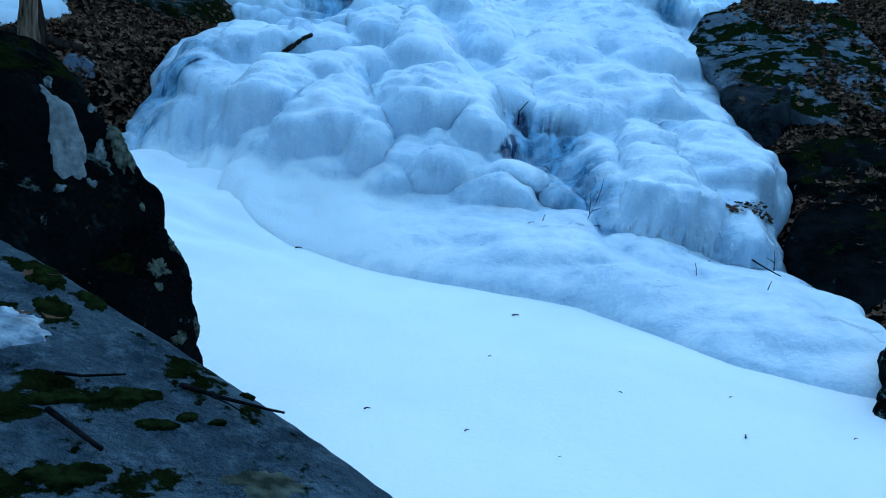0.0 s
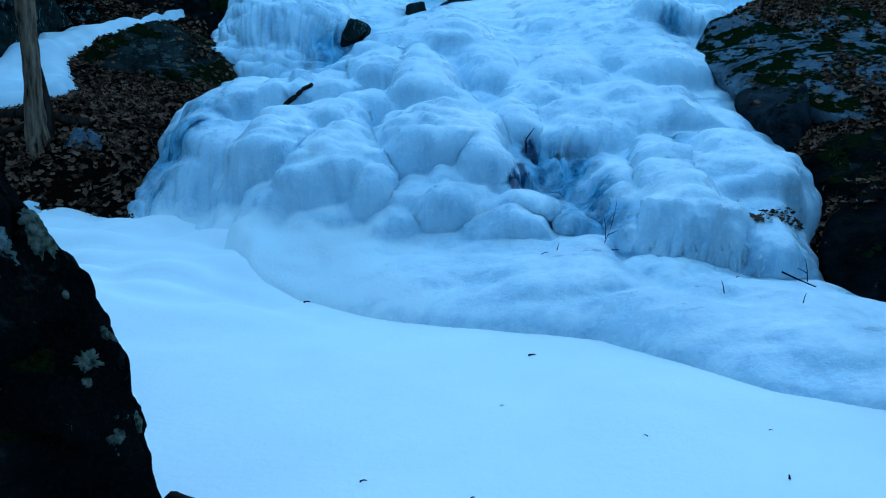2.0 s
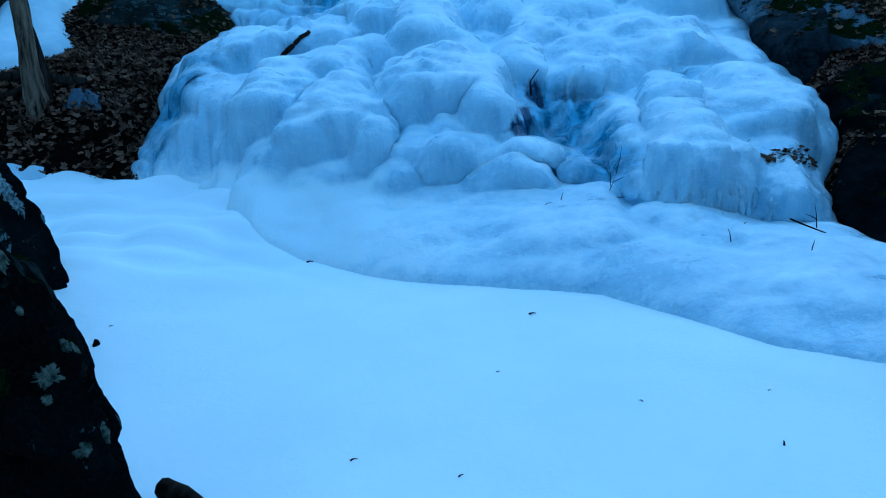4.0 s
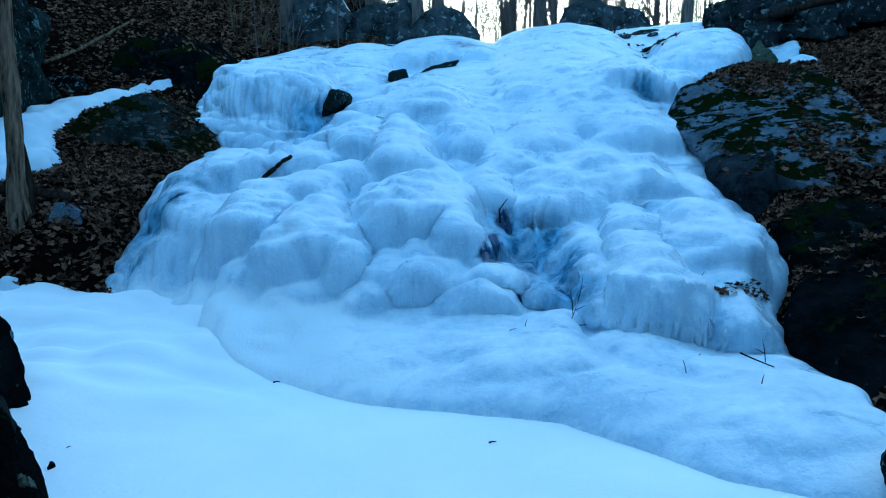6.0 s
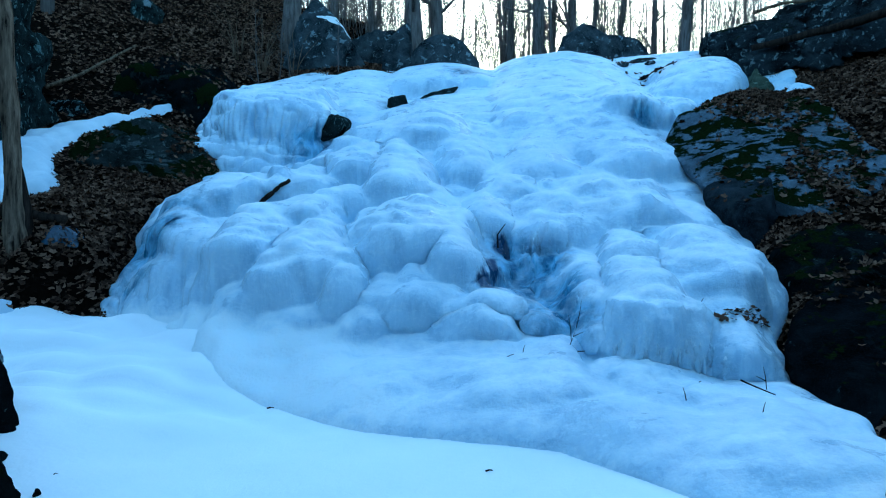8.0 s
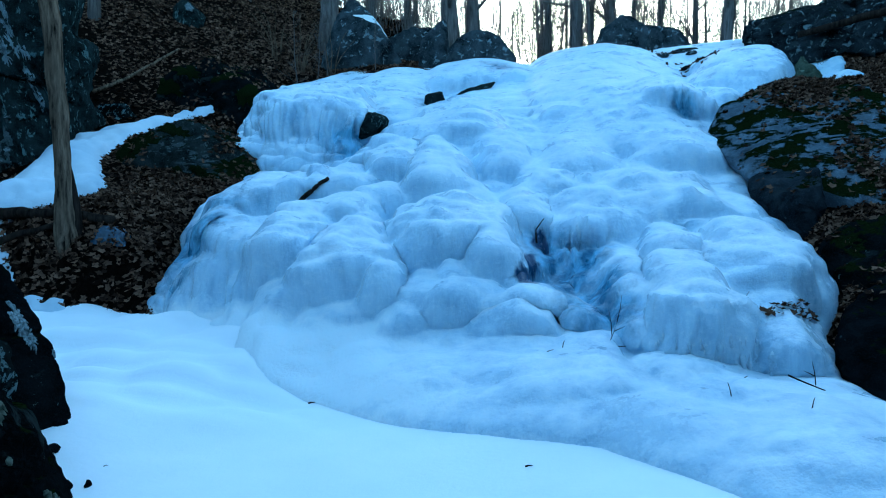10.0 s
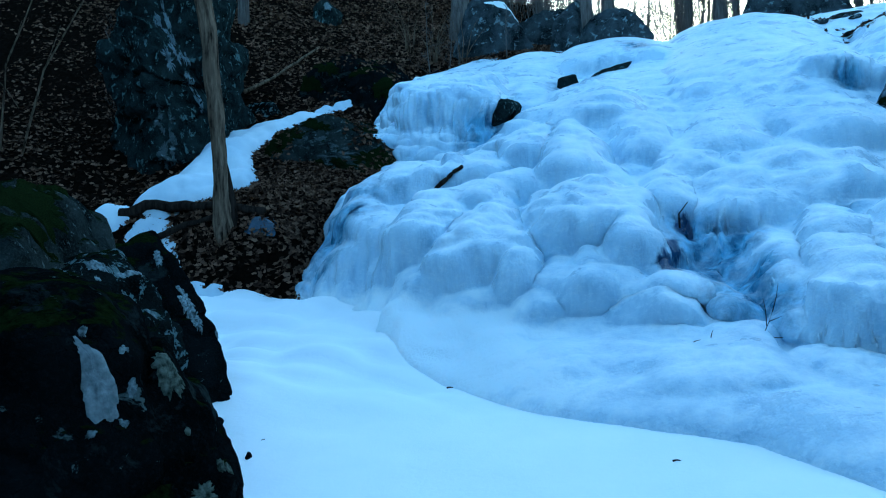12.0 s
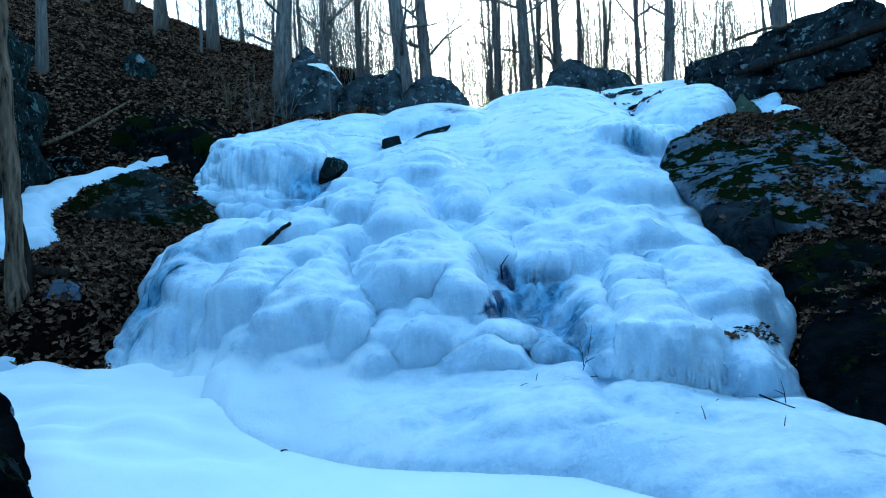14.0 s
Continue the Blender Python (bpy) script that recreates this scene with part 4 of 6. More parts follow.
gully, gully_ob = boulder("mossy_boulder", [
    (-6.85, 12.0, 3.0), (-6.57, 12.0, 3.36), (-6.18, 12.0, 3.64), (-5.55, 12.1, 3.82), (-4.94, 12.1, 3.58), (-4.36, 12.0, 3.12), (-3.7, 11.9, 2.7), (-4.5, 11.5, 2.45), (-5.11, 11.5, 2.4),
    (-6.07, 11.6, 2.9), (-5.4, 13.6, 4.0), (-4.2, 13.2, 3.3), (-6.5, 13.0, 2.6), (-4.0, 12.6, 2.0), (-6.4, 12.0, 2.0)], ROCK_MOSS, "rounded mossy boulder sprinkled with leaves", 5, BANK, sharp=14, rough=0.03, seed=23, chips=20, edgy=0.8)
for i, (x, y, z, w, h) in enumerate([(-6.6, 11.8, 3.2, 0.4, 0.34), (-6.2, 11.8, 3.4, 0.4, 0.3), (-5.5, 11.9, 3.75, 0.4, 0.12), (-4.3, 11.8, 2.85, 0.3, 0.2), (-5.2, 11.5, 2.65, 0.25, 0.16), (-4.8, 11.6, 2.75, 0.2, 0.12)]):
    part("moss", gully.patch("moss", (x, y, z), w, h, 9 + i, 0.9, 0.02), MOSS, gully_ob, "dark green moss cushion")
for i, (x, y, z, w, h) in enumerate([(-5.35, 11.7, 3.4, 0.14, 0.06), (-5.0, 11.7, 3.2, 0.1, 0.05), (-5.2, 11.6, 2.95, 0.16, 0.03), (-4.75, 11.7, 3.0, 0.12, 0.03), (-5.1, 11.5, 2.75, 0.08, 0.06), (-5.7, 11.7, 3.4, 0.05, 0.04)]):
    part("lichen", gully.patch("lichen", (x, y, z), w, h, 12 + i, 0.9, 0.008), GULLY_CRUST, gully_ob, "blue-grey lichen crust")
rnd = random.Random(23)
for i in range(34):
    x = rnd.uniform(-6.2, -4.3)
    at = (x, 11.7, rnd.uniform(2.75, 3.75) - 0.35 * max(0.0, x + 5.3))
    part("lichen", gully.patch("lichen", at, rnd.uniform(0.02, 0.06), rnd.uniform(0.012, 0.03), 70 + i, 1.3, 0.008), GULLY_CRUST, gully_ob, "blue-grey lichen crust")
cliff, cliff_ob = boulder("cliff_rock", [
    (-9.7, 11.2, 5.86), (-9.6, 11.2, 2.9), (-8.34, 10.75, 2.5), (-7.9, 11.5, 3.2), (-7.7, 11.8, 4.67), (-7.6, 11.9, 6.04), (-8.1, 11.4, 6.6), (-8.97, 11.2, 6.65), (-8.4, 10.85, 5.15),
    (-8.2, 13.8, 6.6), (-10.2, 13.8, 6.4), (-10.2, 12.4, 2.8), (-7.9, 13.3, 3.2)], ROCK_CLIFF, "tall dark rock outcrop streaked with blue-grey lichen", 6, BANK, category="rock outcrop", sharp=34, rough=0.03, seed=24, chips=30, edgy=2.5)
# a streak of lichen slanting down its edge, and blotches low on its face
rnd = random.Random(24)
for i in range(22):
    k = i / 21
    at = (-8.35 + 0.53 * k + rnd.gauss(0, 0.09), 11.15 + 0.4 * k, 5.85 - 1.6 * k + rnd.gauss(0, 0.1))
    part("lichen", cliff.patch("lichen", at, rnd.uniform(0.015, 0.04), rnd.uniform(0.04, 0.12), 20 + i, 1.5, 0.012, 0.35), CLIFF_CRUST, cliff_ob, "pale blue-grey lichen streak")
for i in range(18):
    at = (rnd.uniform(-8.35, -8.0), 11.0, rnd.uniform(2.95, 4.15))
    part("lichen", cliff.patch("lichen", at, rnd.uniform(0.02, 0.05), rnd.uniform(0.03, 0.08), 50 + i, 1.4, 0.01, 0.3), GULLY_CRUST, cliff_ob, "grey-green lichen blotch")

ledge, ledge_ob = boulder("dark_ledge", [
    (-7.9, 15.2, 4.0), (-7.4, 15.3, 5.5), (-6.8, 15.3, 5.75), (-5.5, 15.3, 5.45), (-5.0, 15.2, 4.8), (-5.4, 15.1, 3.7), (-6.6, 15.0, 3.8), (-7.5, 17, 5.9), (-5.2, 17, 5.8), (-7.8, 17, 4), (-5, 17, 4)],
    ROCK, "black shaded rock ledge under a leafy bank", 5, BANK, sharp=18, rough=0.035, seed=25)
for i, (x, z, w, h) in enumerate([(-6.7, 5.45, 0.35, 0.12), (-5.9, 5.3, 0.3, 0.1), (-7.2, 5.1, 0.2, 0.16), (-5.4, 4.8, 0.15, 0.2)]):
    part("moss", ledge.patch("moss", (x, 15.25, z), w, h, 3 + i, 0.8, 0.015), MOSS, ledge_ob, "dark green moss cushion")
boulder("small_boulder", [(-8.5, 14, 3.8), (-8.35, 14, 4.55), (-7.6, 14, 4.55), (-7.25, 14, 4.1), (-7.6, 13.7, 3.7), (-8, 15, 4.4), (-7.5, 14.8, 3.7)], ROCK_LICHEN,
        "small mossy boulder at the foot of a ledge", 4, BANK, sharp=10, rough=0.03, seed=26)
CREST = "rocks along the crest"
slant, slant_ob = boulder("slanted_rock", [
    (-4.95, 20, 6.3), (-4.4, 20, 7.9), (-3.9, 20.1, 8.8), (-3.65, 19.9, 8.5), (-2.6, 19.8, 7.2), (-2.2, 20, 6.3), (-3.4, 19.75, 6.3), (-4.5, 19.6, 6.9), (-3.6, 21.2, 8.4), (-4.6, 21, 6.5), (-2.4, 21, 6.4)],
    ROCK_FAR, "large slanting grey rock with a snowy ridge", 5, CREST, sharp=40, rough=0.006, seed=27, chips=5, edgy=0.5)
boulder("crest_boulder", [(-2.95, 20.7, 7.6), (-2.2, 20.7, 7.9), (-1.2, 20.7, 7.85), (-1.0, 20.7, 6.4), (-3.1, 20.7, 6.4), (-2.0, 22, 7.7), (-2.8, 21.8, 6.4), (-1.0, 21.8, 6.4)], ROCK_FAR,
        "grey boulder behind a slanting rock", 4, CREST, sharp=30, rough=0.006, seed=28, chips=16, edgy=0.5)
boulder("upright_slab", [(-1.9, 19.9, 6.3), (-1.75, 19.9, 7.3), (-1.05, 20, 7.95), (-1.0, 19.9, 6.3), (-1.6, 20.4, 7.4), (-1.0, 20.4, 7.9), (-1.8, 20.5, 6.3), (-0.9, 20.4, 6.3)], ROCK_FAR,
        "smooth grey upright slab beside tree trunks", 4, CREST, sharp=30, rough=0.006, seed=29, chips=16, edgy=0.5)
boulder("crest_boulder", [(-1.1, 19.6, 6.3), (-0.82, 19.6, 7.15), (-0.1, 19.7, 7.47), (0.55, 19.7, 7.25), (1.2, 19.7, 6.4), (0, 19.1, 6.4), (-0.2, 20.6, 7.3), (1.0, 20.5, 6.4), (-1, 20.5, 6.4)],
        ROCK_FAR, "mossy boulder below two tree trunks", 5, CREST, sharp=30, rough=0.006, seed=30, chips=16, edgy=0.5)
boulder("crest_boulder", [(3.2, 20.5, 6.6), (3.6, 20.5, 7.7), (4.06, 20.5, 7.95), (4.9, 20.6, 7.75), (5.1, 20.5, 6.6), (4, 20, 6.6), (3.8, 21.5, 7.7), (5, 21.5, 7.2), (3.4, 21.5, 6.6), (5.1, 21.4, 6.6)],
        ROCK_FAR, "pale grey boulder at the top of the ice", 5, CREST, sharp=30, rough=0.006, seed=31, chips=16, edgy=0.5)
boulder("crest_boulder", [(4.8, 20.9, 7.8), (6.0, 20.9, 7.55), (6.4, 20.9, 6.9), (4.7, 20.7, 6.6), (6.3, 20.6, 6.6), (5, 22, 7.6), (6.1, 22, 7.2), (4.8, 22, 6.6), (6.4, 22, 6.6)],
        ROCK_FAR, "low flat-topped grey boulder on the crest", 4, CREST, sharp=30, rough=0.006, seed=32, chips=16, edgy=0.5)
part("snow_ridge", slant.patch("snow_ridge", (-3.15, 19.85, 7.85), 0.06, 0.7, 3, 0.35, 0.015, 0.72), SNOW, slant_ob, "stripe of snow along the ridge")
boulder("ridge_rock", [
    (7.0, 18, 6.8), (7.2, 17.9, 6.0), (7.8, 17, 5.6), (8.1, 17.5, 7.1), (9.05, 17, 7.35), (10.1, 16.6, 7.6), (11.2, 16, 7.85), (11, 15.6, 6.0), (9.1, 16.3, 5.8), (9, 19, 7.4), (11.2, 19, 8), (7.6, 19.4, 6.8), (10, 19, 6)],
    rock_material("dark_ridge_rock", (0.002, 0.0026, 0.003), (0.03, 0.037, 0.042), 0.7, 0.6, (0.15, 0.19, 0.2), scale=1.1), "long grey rock ridge with lichen above the bank", 6, CREST, sharp=30, rough=0.03, seed=33, chips=40, edgy=2.6)
boulder("dark_rock_point", [(-2.2, 12.55, 3.35), (-2.15, 12.5, 3.6), (-1.96, 12.5, 3.98), (-1.8, 12.55, 3.86), (-1.7, 12.6, 3.74), (-2.0, 12.5, 3.45), (-2.1, 13.3, 3.95), (-1.7, 13.4, 3.95), (-2.2, 13.4, 3.72), (-1.7, 13.4, 3.72)],
        ROCK_CLIFF, "black rock point sticking out of the ice", 4, "rocks in the ice", sharp=30, rough=0.03, chips=18, seed=34)
boulder("dark_rock_point", [(-1.35, 15.9, 4.4), (-1.2, 15.7, 4.86), (-0.8, 15.7, 4.9), (-0.78, 15.8, 4.4), (-1.1, 16.4, 4.95), (-0.8, 16.4, 4.9), (-1.3, 16.4, 4.4), (-0.7, 16.4, 4.4)],
        ROCK_CLIFF, "black rock under an icy lip", 4, "rocks in the ice", sharp=30, rough=0.03, chips=20, seed=35)
boulder("flat_dark_rock", [(-0.78, 16.3, 4.78), (-0.3, 16.2, 5.03), (0.5, 16.5, 5.3), (0.4, 16.3, 5.15), (-0.5, 16.0, 4.7), (0.2, 17.1, 5.1), (-0.5, 17.0, 4.9), (0, 16.7, 4.6)],
        ROCK_CLIFF, "thin dark mossy rock lying in the ice", 4, "rocks in the ice", sharp=30, rough=0.03, chips=20, seed=36)
boulder("crest_slab", [(4.9, 18.85, 6.3), (5.5, 18.55, 6.36), (6.0, 18.9, 6.5), (5.9, 19.7, 6.74), (5.1, 19.7, 6.66), (5.4, 18.7, 6.15), (5.9, 19.2, 6.2), (5.0, 19.2, 6.2)],
        ROCK_FAR, "flat grey rock slab lying in the crest of the ice", 4, "rocks in the ice", sharp=30, rough=0.01, seed=37, chips=10, edgy=0.6)
for i, (x, y, r) in enumerate([(4.5, 18.9, 0.13), (4.85, 18.5, 0.15), (5.4, 18.9, 0.1), (5.25, 17.3, 0.12), (5.5, 17.1, 0.1), (5.95, 17.5, 0.13), (5.6, 18.4, 0.12)]):
    z = ice_at(x, y)
    rr = random.Random(i)
    boulder("stone", [(x + a * r * 1.2 + rr.uniform(-0.3, 0.3) * r, y + b * r, z + c * 0.4 * r + 0.2 * r * a + rr.uniform(-0.1, 0.1) * r) for a in (-1, 1) for b in (-1, 1) for c in (-1, 1)], ROCK_WET if i in (3, 4) else ROCK_FAR,
            "grey stone poking out of the ice crest", 3, "rocks in the ice", "stone", sharp=22, rough=0.03, seed=40 + i)

hs, hs_ob = boulder("hillside_rock", [(-9.5, 20.1, 8.0), (-9.3, 20.0, 8.75), (-9.0, 20.0, 8.85), (-8.75, 20.0, 8.45), (-8.5, 19.8, 8.1), (-8.4, 19.8, 7.8), (-9.4, 20.8, 8.6), (-8.6, 20.7, 8.4), (-9.3, 20.0, 7.8)], ROCK_CLIFF,
                    "dark rock on the leafy hillside with a small snow patch", 5, BANK, sharp=30, rough=0.02, seed=51, chips=16)
# a bit of snow, dimmed by using the white lichen colour
part("lichen", hs.patch("lichen", (-8.85, 19.95, 8.5), 0.12, 0.16, 4, 0.7, 0.02), PALE, hs_ob, "small dimmed patch of snow")

# ---- snow patches on the banks ----


def snow_patch(name, spots, label, thick=0.07, step=0.06, seed=0, mat=None):
    """Snow lying on the ground round a chain of round spots (x, y, radius)."""
    S = np.array(spots)
    x0, x1 = (S[:, 0] - S[:, 2]).min() - 0.4, (S[:, 0] + S[:, 2]).max() + 0.4
    y0, y1 = (S[:, 1] - S[:, 2]).min() - 0.4, (S[:, 1] + S[:, 2]).max() + 0.4
    X, Y = np.meshgrid(np.arange(x0, x1, step), np.arange(y0, y1, step))
    d = np.full(X.shape, 9.0)
    for (ax, ay, ar), (bx, by, br) in zip(spots, spots[1:] or spots):
        vx, vy = bx - ax, by - ay
        t = np.clip(((X - ax) * vx + (Y - ay) * vy) / max(vx * vx + vy * vy, 1e-6), 0, 1)
        d = np.minimum(d, np.hypot(X - ax - t * vx, Y - ay - t * vy) - (ar + (br - ar) * t))
    d = d + 0.11 * fbm(X * 2.2, Y * 2.2, seed, 3, 50 + seed)
    Z = ground_z(X, Y) + np.where(d < 0, thick * (1 - np.exp(d * 7)) + 0.05, -0.25 * np.minimum(d, 1)) + 0.05 * fbm(X * 1.9, Y * 2.5, 4.0, 4, 60) * (d < 0)
    whole = d[:-1, :-1] < 0.14
    keep = np.hypot(X - spots[0][0], Y - spots[0][1])[:-1, :-1] < 0.15
    for _ in range(400):
        grown = keep.copy()
        grown[1:] |= keep[:-1]
        grown[:-1] |= keep[1:]
        grown[:, 1:] |= keep[:, :-1]
        grown[:, :-1] |= keep[:, 1:]
        grown &= whole
        if (grown == keep).all():
            break
        keep = grown
    return solid(name, grid_mesh(name, np.stack([X, Y, Z], -1), keep), mat or SHADED_SNOW, label, "snow patch", "snow patches on the bank")


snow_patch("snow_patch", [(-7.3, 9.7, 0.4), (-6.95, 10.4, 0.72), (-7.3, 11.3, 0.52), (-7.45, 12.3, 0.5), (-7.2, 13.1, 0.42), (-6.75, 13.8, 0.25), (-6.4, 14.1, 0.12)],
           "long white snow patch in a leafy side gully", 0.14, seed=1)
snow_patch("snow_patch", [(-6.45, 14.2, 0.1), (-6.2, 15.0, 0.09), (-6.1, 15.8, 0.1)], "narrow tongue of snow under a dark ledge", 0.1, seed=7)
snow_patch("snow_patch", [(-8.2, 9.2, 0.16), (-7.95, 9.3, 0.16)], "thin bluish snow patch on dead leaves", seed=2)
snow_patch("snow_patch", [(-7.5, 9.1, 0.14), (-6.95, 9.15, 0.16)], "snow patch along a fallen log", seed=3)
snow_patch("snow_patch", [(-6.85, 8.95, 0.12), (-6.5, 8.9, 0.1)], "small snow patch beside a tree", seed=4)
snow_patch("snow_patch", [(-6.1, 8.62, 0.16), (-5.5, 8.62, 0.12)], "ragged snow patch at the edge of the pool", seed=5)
snow_patch("ice_patch", [(-5.4, 9.33, -0.01), (-5.28, 9.33, 0.0), (-5.1, 9.35, -0.01)], "small dark blue frozen puddle among dead leaves", 0.01, 0.04, 8, PUDDLE)

snow_patch("snow_patch", [(7.75, 14.3, 0.15), (7.85, 15.0, 0.28), (7.95, 15.6, 0.36), (8.1, 16.3, 0.4), (8.25, 17.0, 0.36)], "thin icy snow patch beside a pale rock", 0.06, seed=6, mat=CLEAR)

# ---- trees ----


def branch_pieces(rnd, start, way, length, radius, depth, out, far):
    """A limb with twigs, as tubes."""
    n = 5 if depth else 4
    pts, rad, d = [Vector(start)], [radius], Vector(way).normalized()
    for i in range(n):
        d = (d + Vector((rnd.uniform(-1, 1), rnd.uniform(-1, 1), rnd.uniform(-0.5, 0.9))) * 0.22).normalized()
        pts.append(pts[-1] + d * length / n)
        rad.append(max(radius * (1 - 0.85 * (i + 1) / n), 0.004))
    out.append(tube(pts, rad, 5 if depth else 3, False))
    if depth:
        for k in range(rnd.randint(4, 6)):
            i = rnd.randint(1, n)
            side = (d + Vector((rnd.uniform(-1, 1), rnd.uniform(-1, 1), rnd.uniform(-0.3, 0.8)))).normalized()
            branch_pieces(rnd, pts[i], side, length * rnd.uniform(0.35, 0.6), max(rad[i] * 0.6, 0.006), depth - 1, out, far)


def tree(name, height, radius, seed, label, low=0.3, count=16, fork=False, mat=None, group="bare trees on the hill"):
    """A bare tree standing at the origin: trunk, then limbs with their twigs."""
    rnd = random.Random(seed)
    ob = thing(name, label, "tree", group)
    pts, rad = [Vector((0, 0, -0.4))], [radius * 1.35]
    lean = Vector((rnd.uniform(-0.05, 0.05), rnd.uniform(-0.05, 0.05), 1))
    n = 12
    for i in range(1, n + 1):
        t = i / n
        w = Vector((vnoise(t * 2.5, seed, 0.0, 3), vnoise(t * 2.5, seed, 7.0, 3), 0)) * 0.022 * height
        pts.append(lean * (t * height) + w * t ** 0.7)
        rad.append(radius * (1.08 if i == 1 else 1) * (1 - 0.75 * t) + 0.006)
    pieces = [tube(pts, rad, 12)]
    if fork:
        s = pts[n // 3]
        q = [s]
        for i in range(1, 8):
            q.append(s + Vector((0.09 * height * (i / 7) ** 0.8, 0, height * 0.55 * i / 7)))
        pieces.append(tube(q, [rad[n // 3] * 0.75 * (1 - 0.8 * i / 7) + 0.006 for i in range(8)], 9))
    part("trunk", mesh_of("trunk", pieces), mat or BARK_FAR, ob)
    limbs = []
    for k in range(count):
        t = low + (1 - low) * (k + rnd.random()) / count
        i = min(int(t * n), n - 1)
        p = pts[i].lerp(pts[i + 1], t * n - i)
        a = rnd.uniform(0, 2 * math.pi)
        way = Vector((math.cos(a), math.sin(a), rnd.uniform(0.15, 0.9)))
        branch_pieces(rnd, p, way, height * rnd.uniform(0.1, 0.2) * (1.15 - 0.5 * t), max(rad[i] * 0.3, 0.012), 2, limbs, True)
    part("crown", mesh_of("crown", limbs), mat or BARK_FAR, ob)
    return ob


def ground_at(x, y):
    return float(ground_z(np.array([float(x)]), np.array([float(y)]))[0])


tall = [tree("bare_tree", 15 + i, 0.22, 100 + i, "tall bare grey-brown tree on the hill", 0.1, 18) for i in range(3)]
slim = [tree("slim_tree", 9 + i, 0.07, 120 + i, "slim bare young tree with many fine twigs", 0.06, 14) for i in range(4)]
forked = tree("forked_tree", 11, 0.12, 140, "forked bare tree against the bright sky", 0.3, 12, True)
for base in (*tall, *slim, forked):
    base.location = (-30 + 4 * len(base.name) % 9, 46, ground_at(-30, 46))


def plant(base, x, y, girth, turn, leanx=0.0, leany=0.0, tallness=1.0):
    ob = copy_thing(base, pose(x, y, ground_at(x, y) - 0.05, leany, leanx, turn))
    ob.scale = (girth, girth, tallness)
    return ob


# x, y, trunk width against the pattern, lean
TRUNKS = [
    (-10.7, 18.0, 0.75, 1), (-13.7, 26.0, 0.75, 0), (-12.4, 27.0, 1.0, 0), (-10.7, 26.0, 1.25, 0), (-8.7, 26.0, 1.2, 1), (-5.0, 21.6, 1.5, -1), (-4.0, 24.0, 0.8, 0), (-2.8, 25.0, 0.7, 0),
    (-0.92, 22.0, 1.45, 0), (-0.26, 22.6, 1.15, 0), (2.24, 25.0, 0.8, 0), (3.08, 23.0, 1.2, 3), (3.71, 24.0, 0.5, 0), (4.47, 24.0, 0.95, 0), (7.53, 25.0, 0.6, 2), (7.54, 22.0, 0.9, 5), (9.9, 19.0, 1.0, -2),
]
for i, (x, y, g, ln) in enumerate(TRUNKS):
    plant(tall[i % 3], x, y, g * 0.85, 47 * i, ln)
plant(forked, 6.75, 28, 0.9, 20)
plant(forked, 5.37, 26, 1.0, 75)
rnd = random.Random(8)
for i in range(80):
    y = rnd.uniform(22.5, 42)
    x = rnd.uniform(-0.5, 0.5) * y + 1
    plant(slim[i % 4], x, y, rnd.uniform(0.4, 1.0), rnd.uniform(0, 360), rnd.uniform(-4, 4), rnd.uniform(-4, 4), rnd.uniform(0.8, 1.3))
for i in range(9):
    y = rnd.uniform(32, 60)
    x = rnd.uniform(-0.6, 0.65) * y + 1
    plant(tall[i % 3], x, y, rnd.uniform(0.3, 0.6), rnd.uniform(0, 360), rnd.uniform(-2, 3))
# unseen trees round the back, added to cut the low sky light
for i in range(9):
    a = math.pi * (1.02 + 0.96 * i / 8)
    r = rnd.uniform(11, 19)
    plant(tall[i % 3], r * math.cos(a), r * math.sin(a), rnd.uniform(0.8, 1.4), rnd.uniform(0, 360))

# thin bare bushes on the bank
for i, (x, y) in enumerate([(-5.0, 18.2), (-4.6, 18.6), (-4.3, 19.0), (-9.8, 11.5), (-10.2, 12.5), (-3.0, 19.2)]):
    plant(slim[i % 4], x, y, 0.22, 60 * i, 12 * math.sin(i * 2.1), 8 * math.cos(i * 1.7), 0.24)

# leafless shrubs beside the slanting rock, each a fan of thin arching stems
for k, (x, y, n) in enumerate([(-5.1, 18.8, 15), (-5.9, 19.2, 9), (-4.3, 19.2, 7)]):
    rg = random.Random(200 + k)
    shrub = thing("bare_shrub", "leafless shrub of thin arching grey-brown stems", "shrub", "shrubs on the bank", at=(x, y, ground_at(x, y)))
    for i in range(n):
        a, tall_, out = rg.uniform(0, 2 * math.pi), rg.uniform(0.9, 2.2), rg.uniform(0.2, 0.9)
        d = Vector((math.cos(a), 0.5 * math.sin(a), 0))
        base = Vector((x, y, ground_at(x, y) - 0.05)) + d * 0.1
        pts = [base + d * out * t * t + Vector((rg.uniform(-0.04, 0.04), 0, tall_ * (t - 0.15 * t * t))) for t in (0, 0.25, 0.5, 0.75, 1)]
        part("stem", mesh_of("stem", [tube(pts, [0.016, 0.013, 0.01, 0.007, 0.003], 5)]), BARK, shrub)

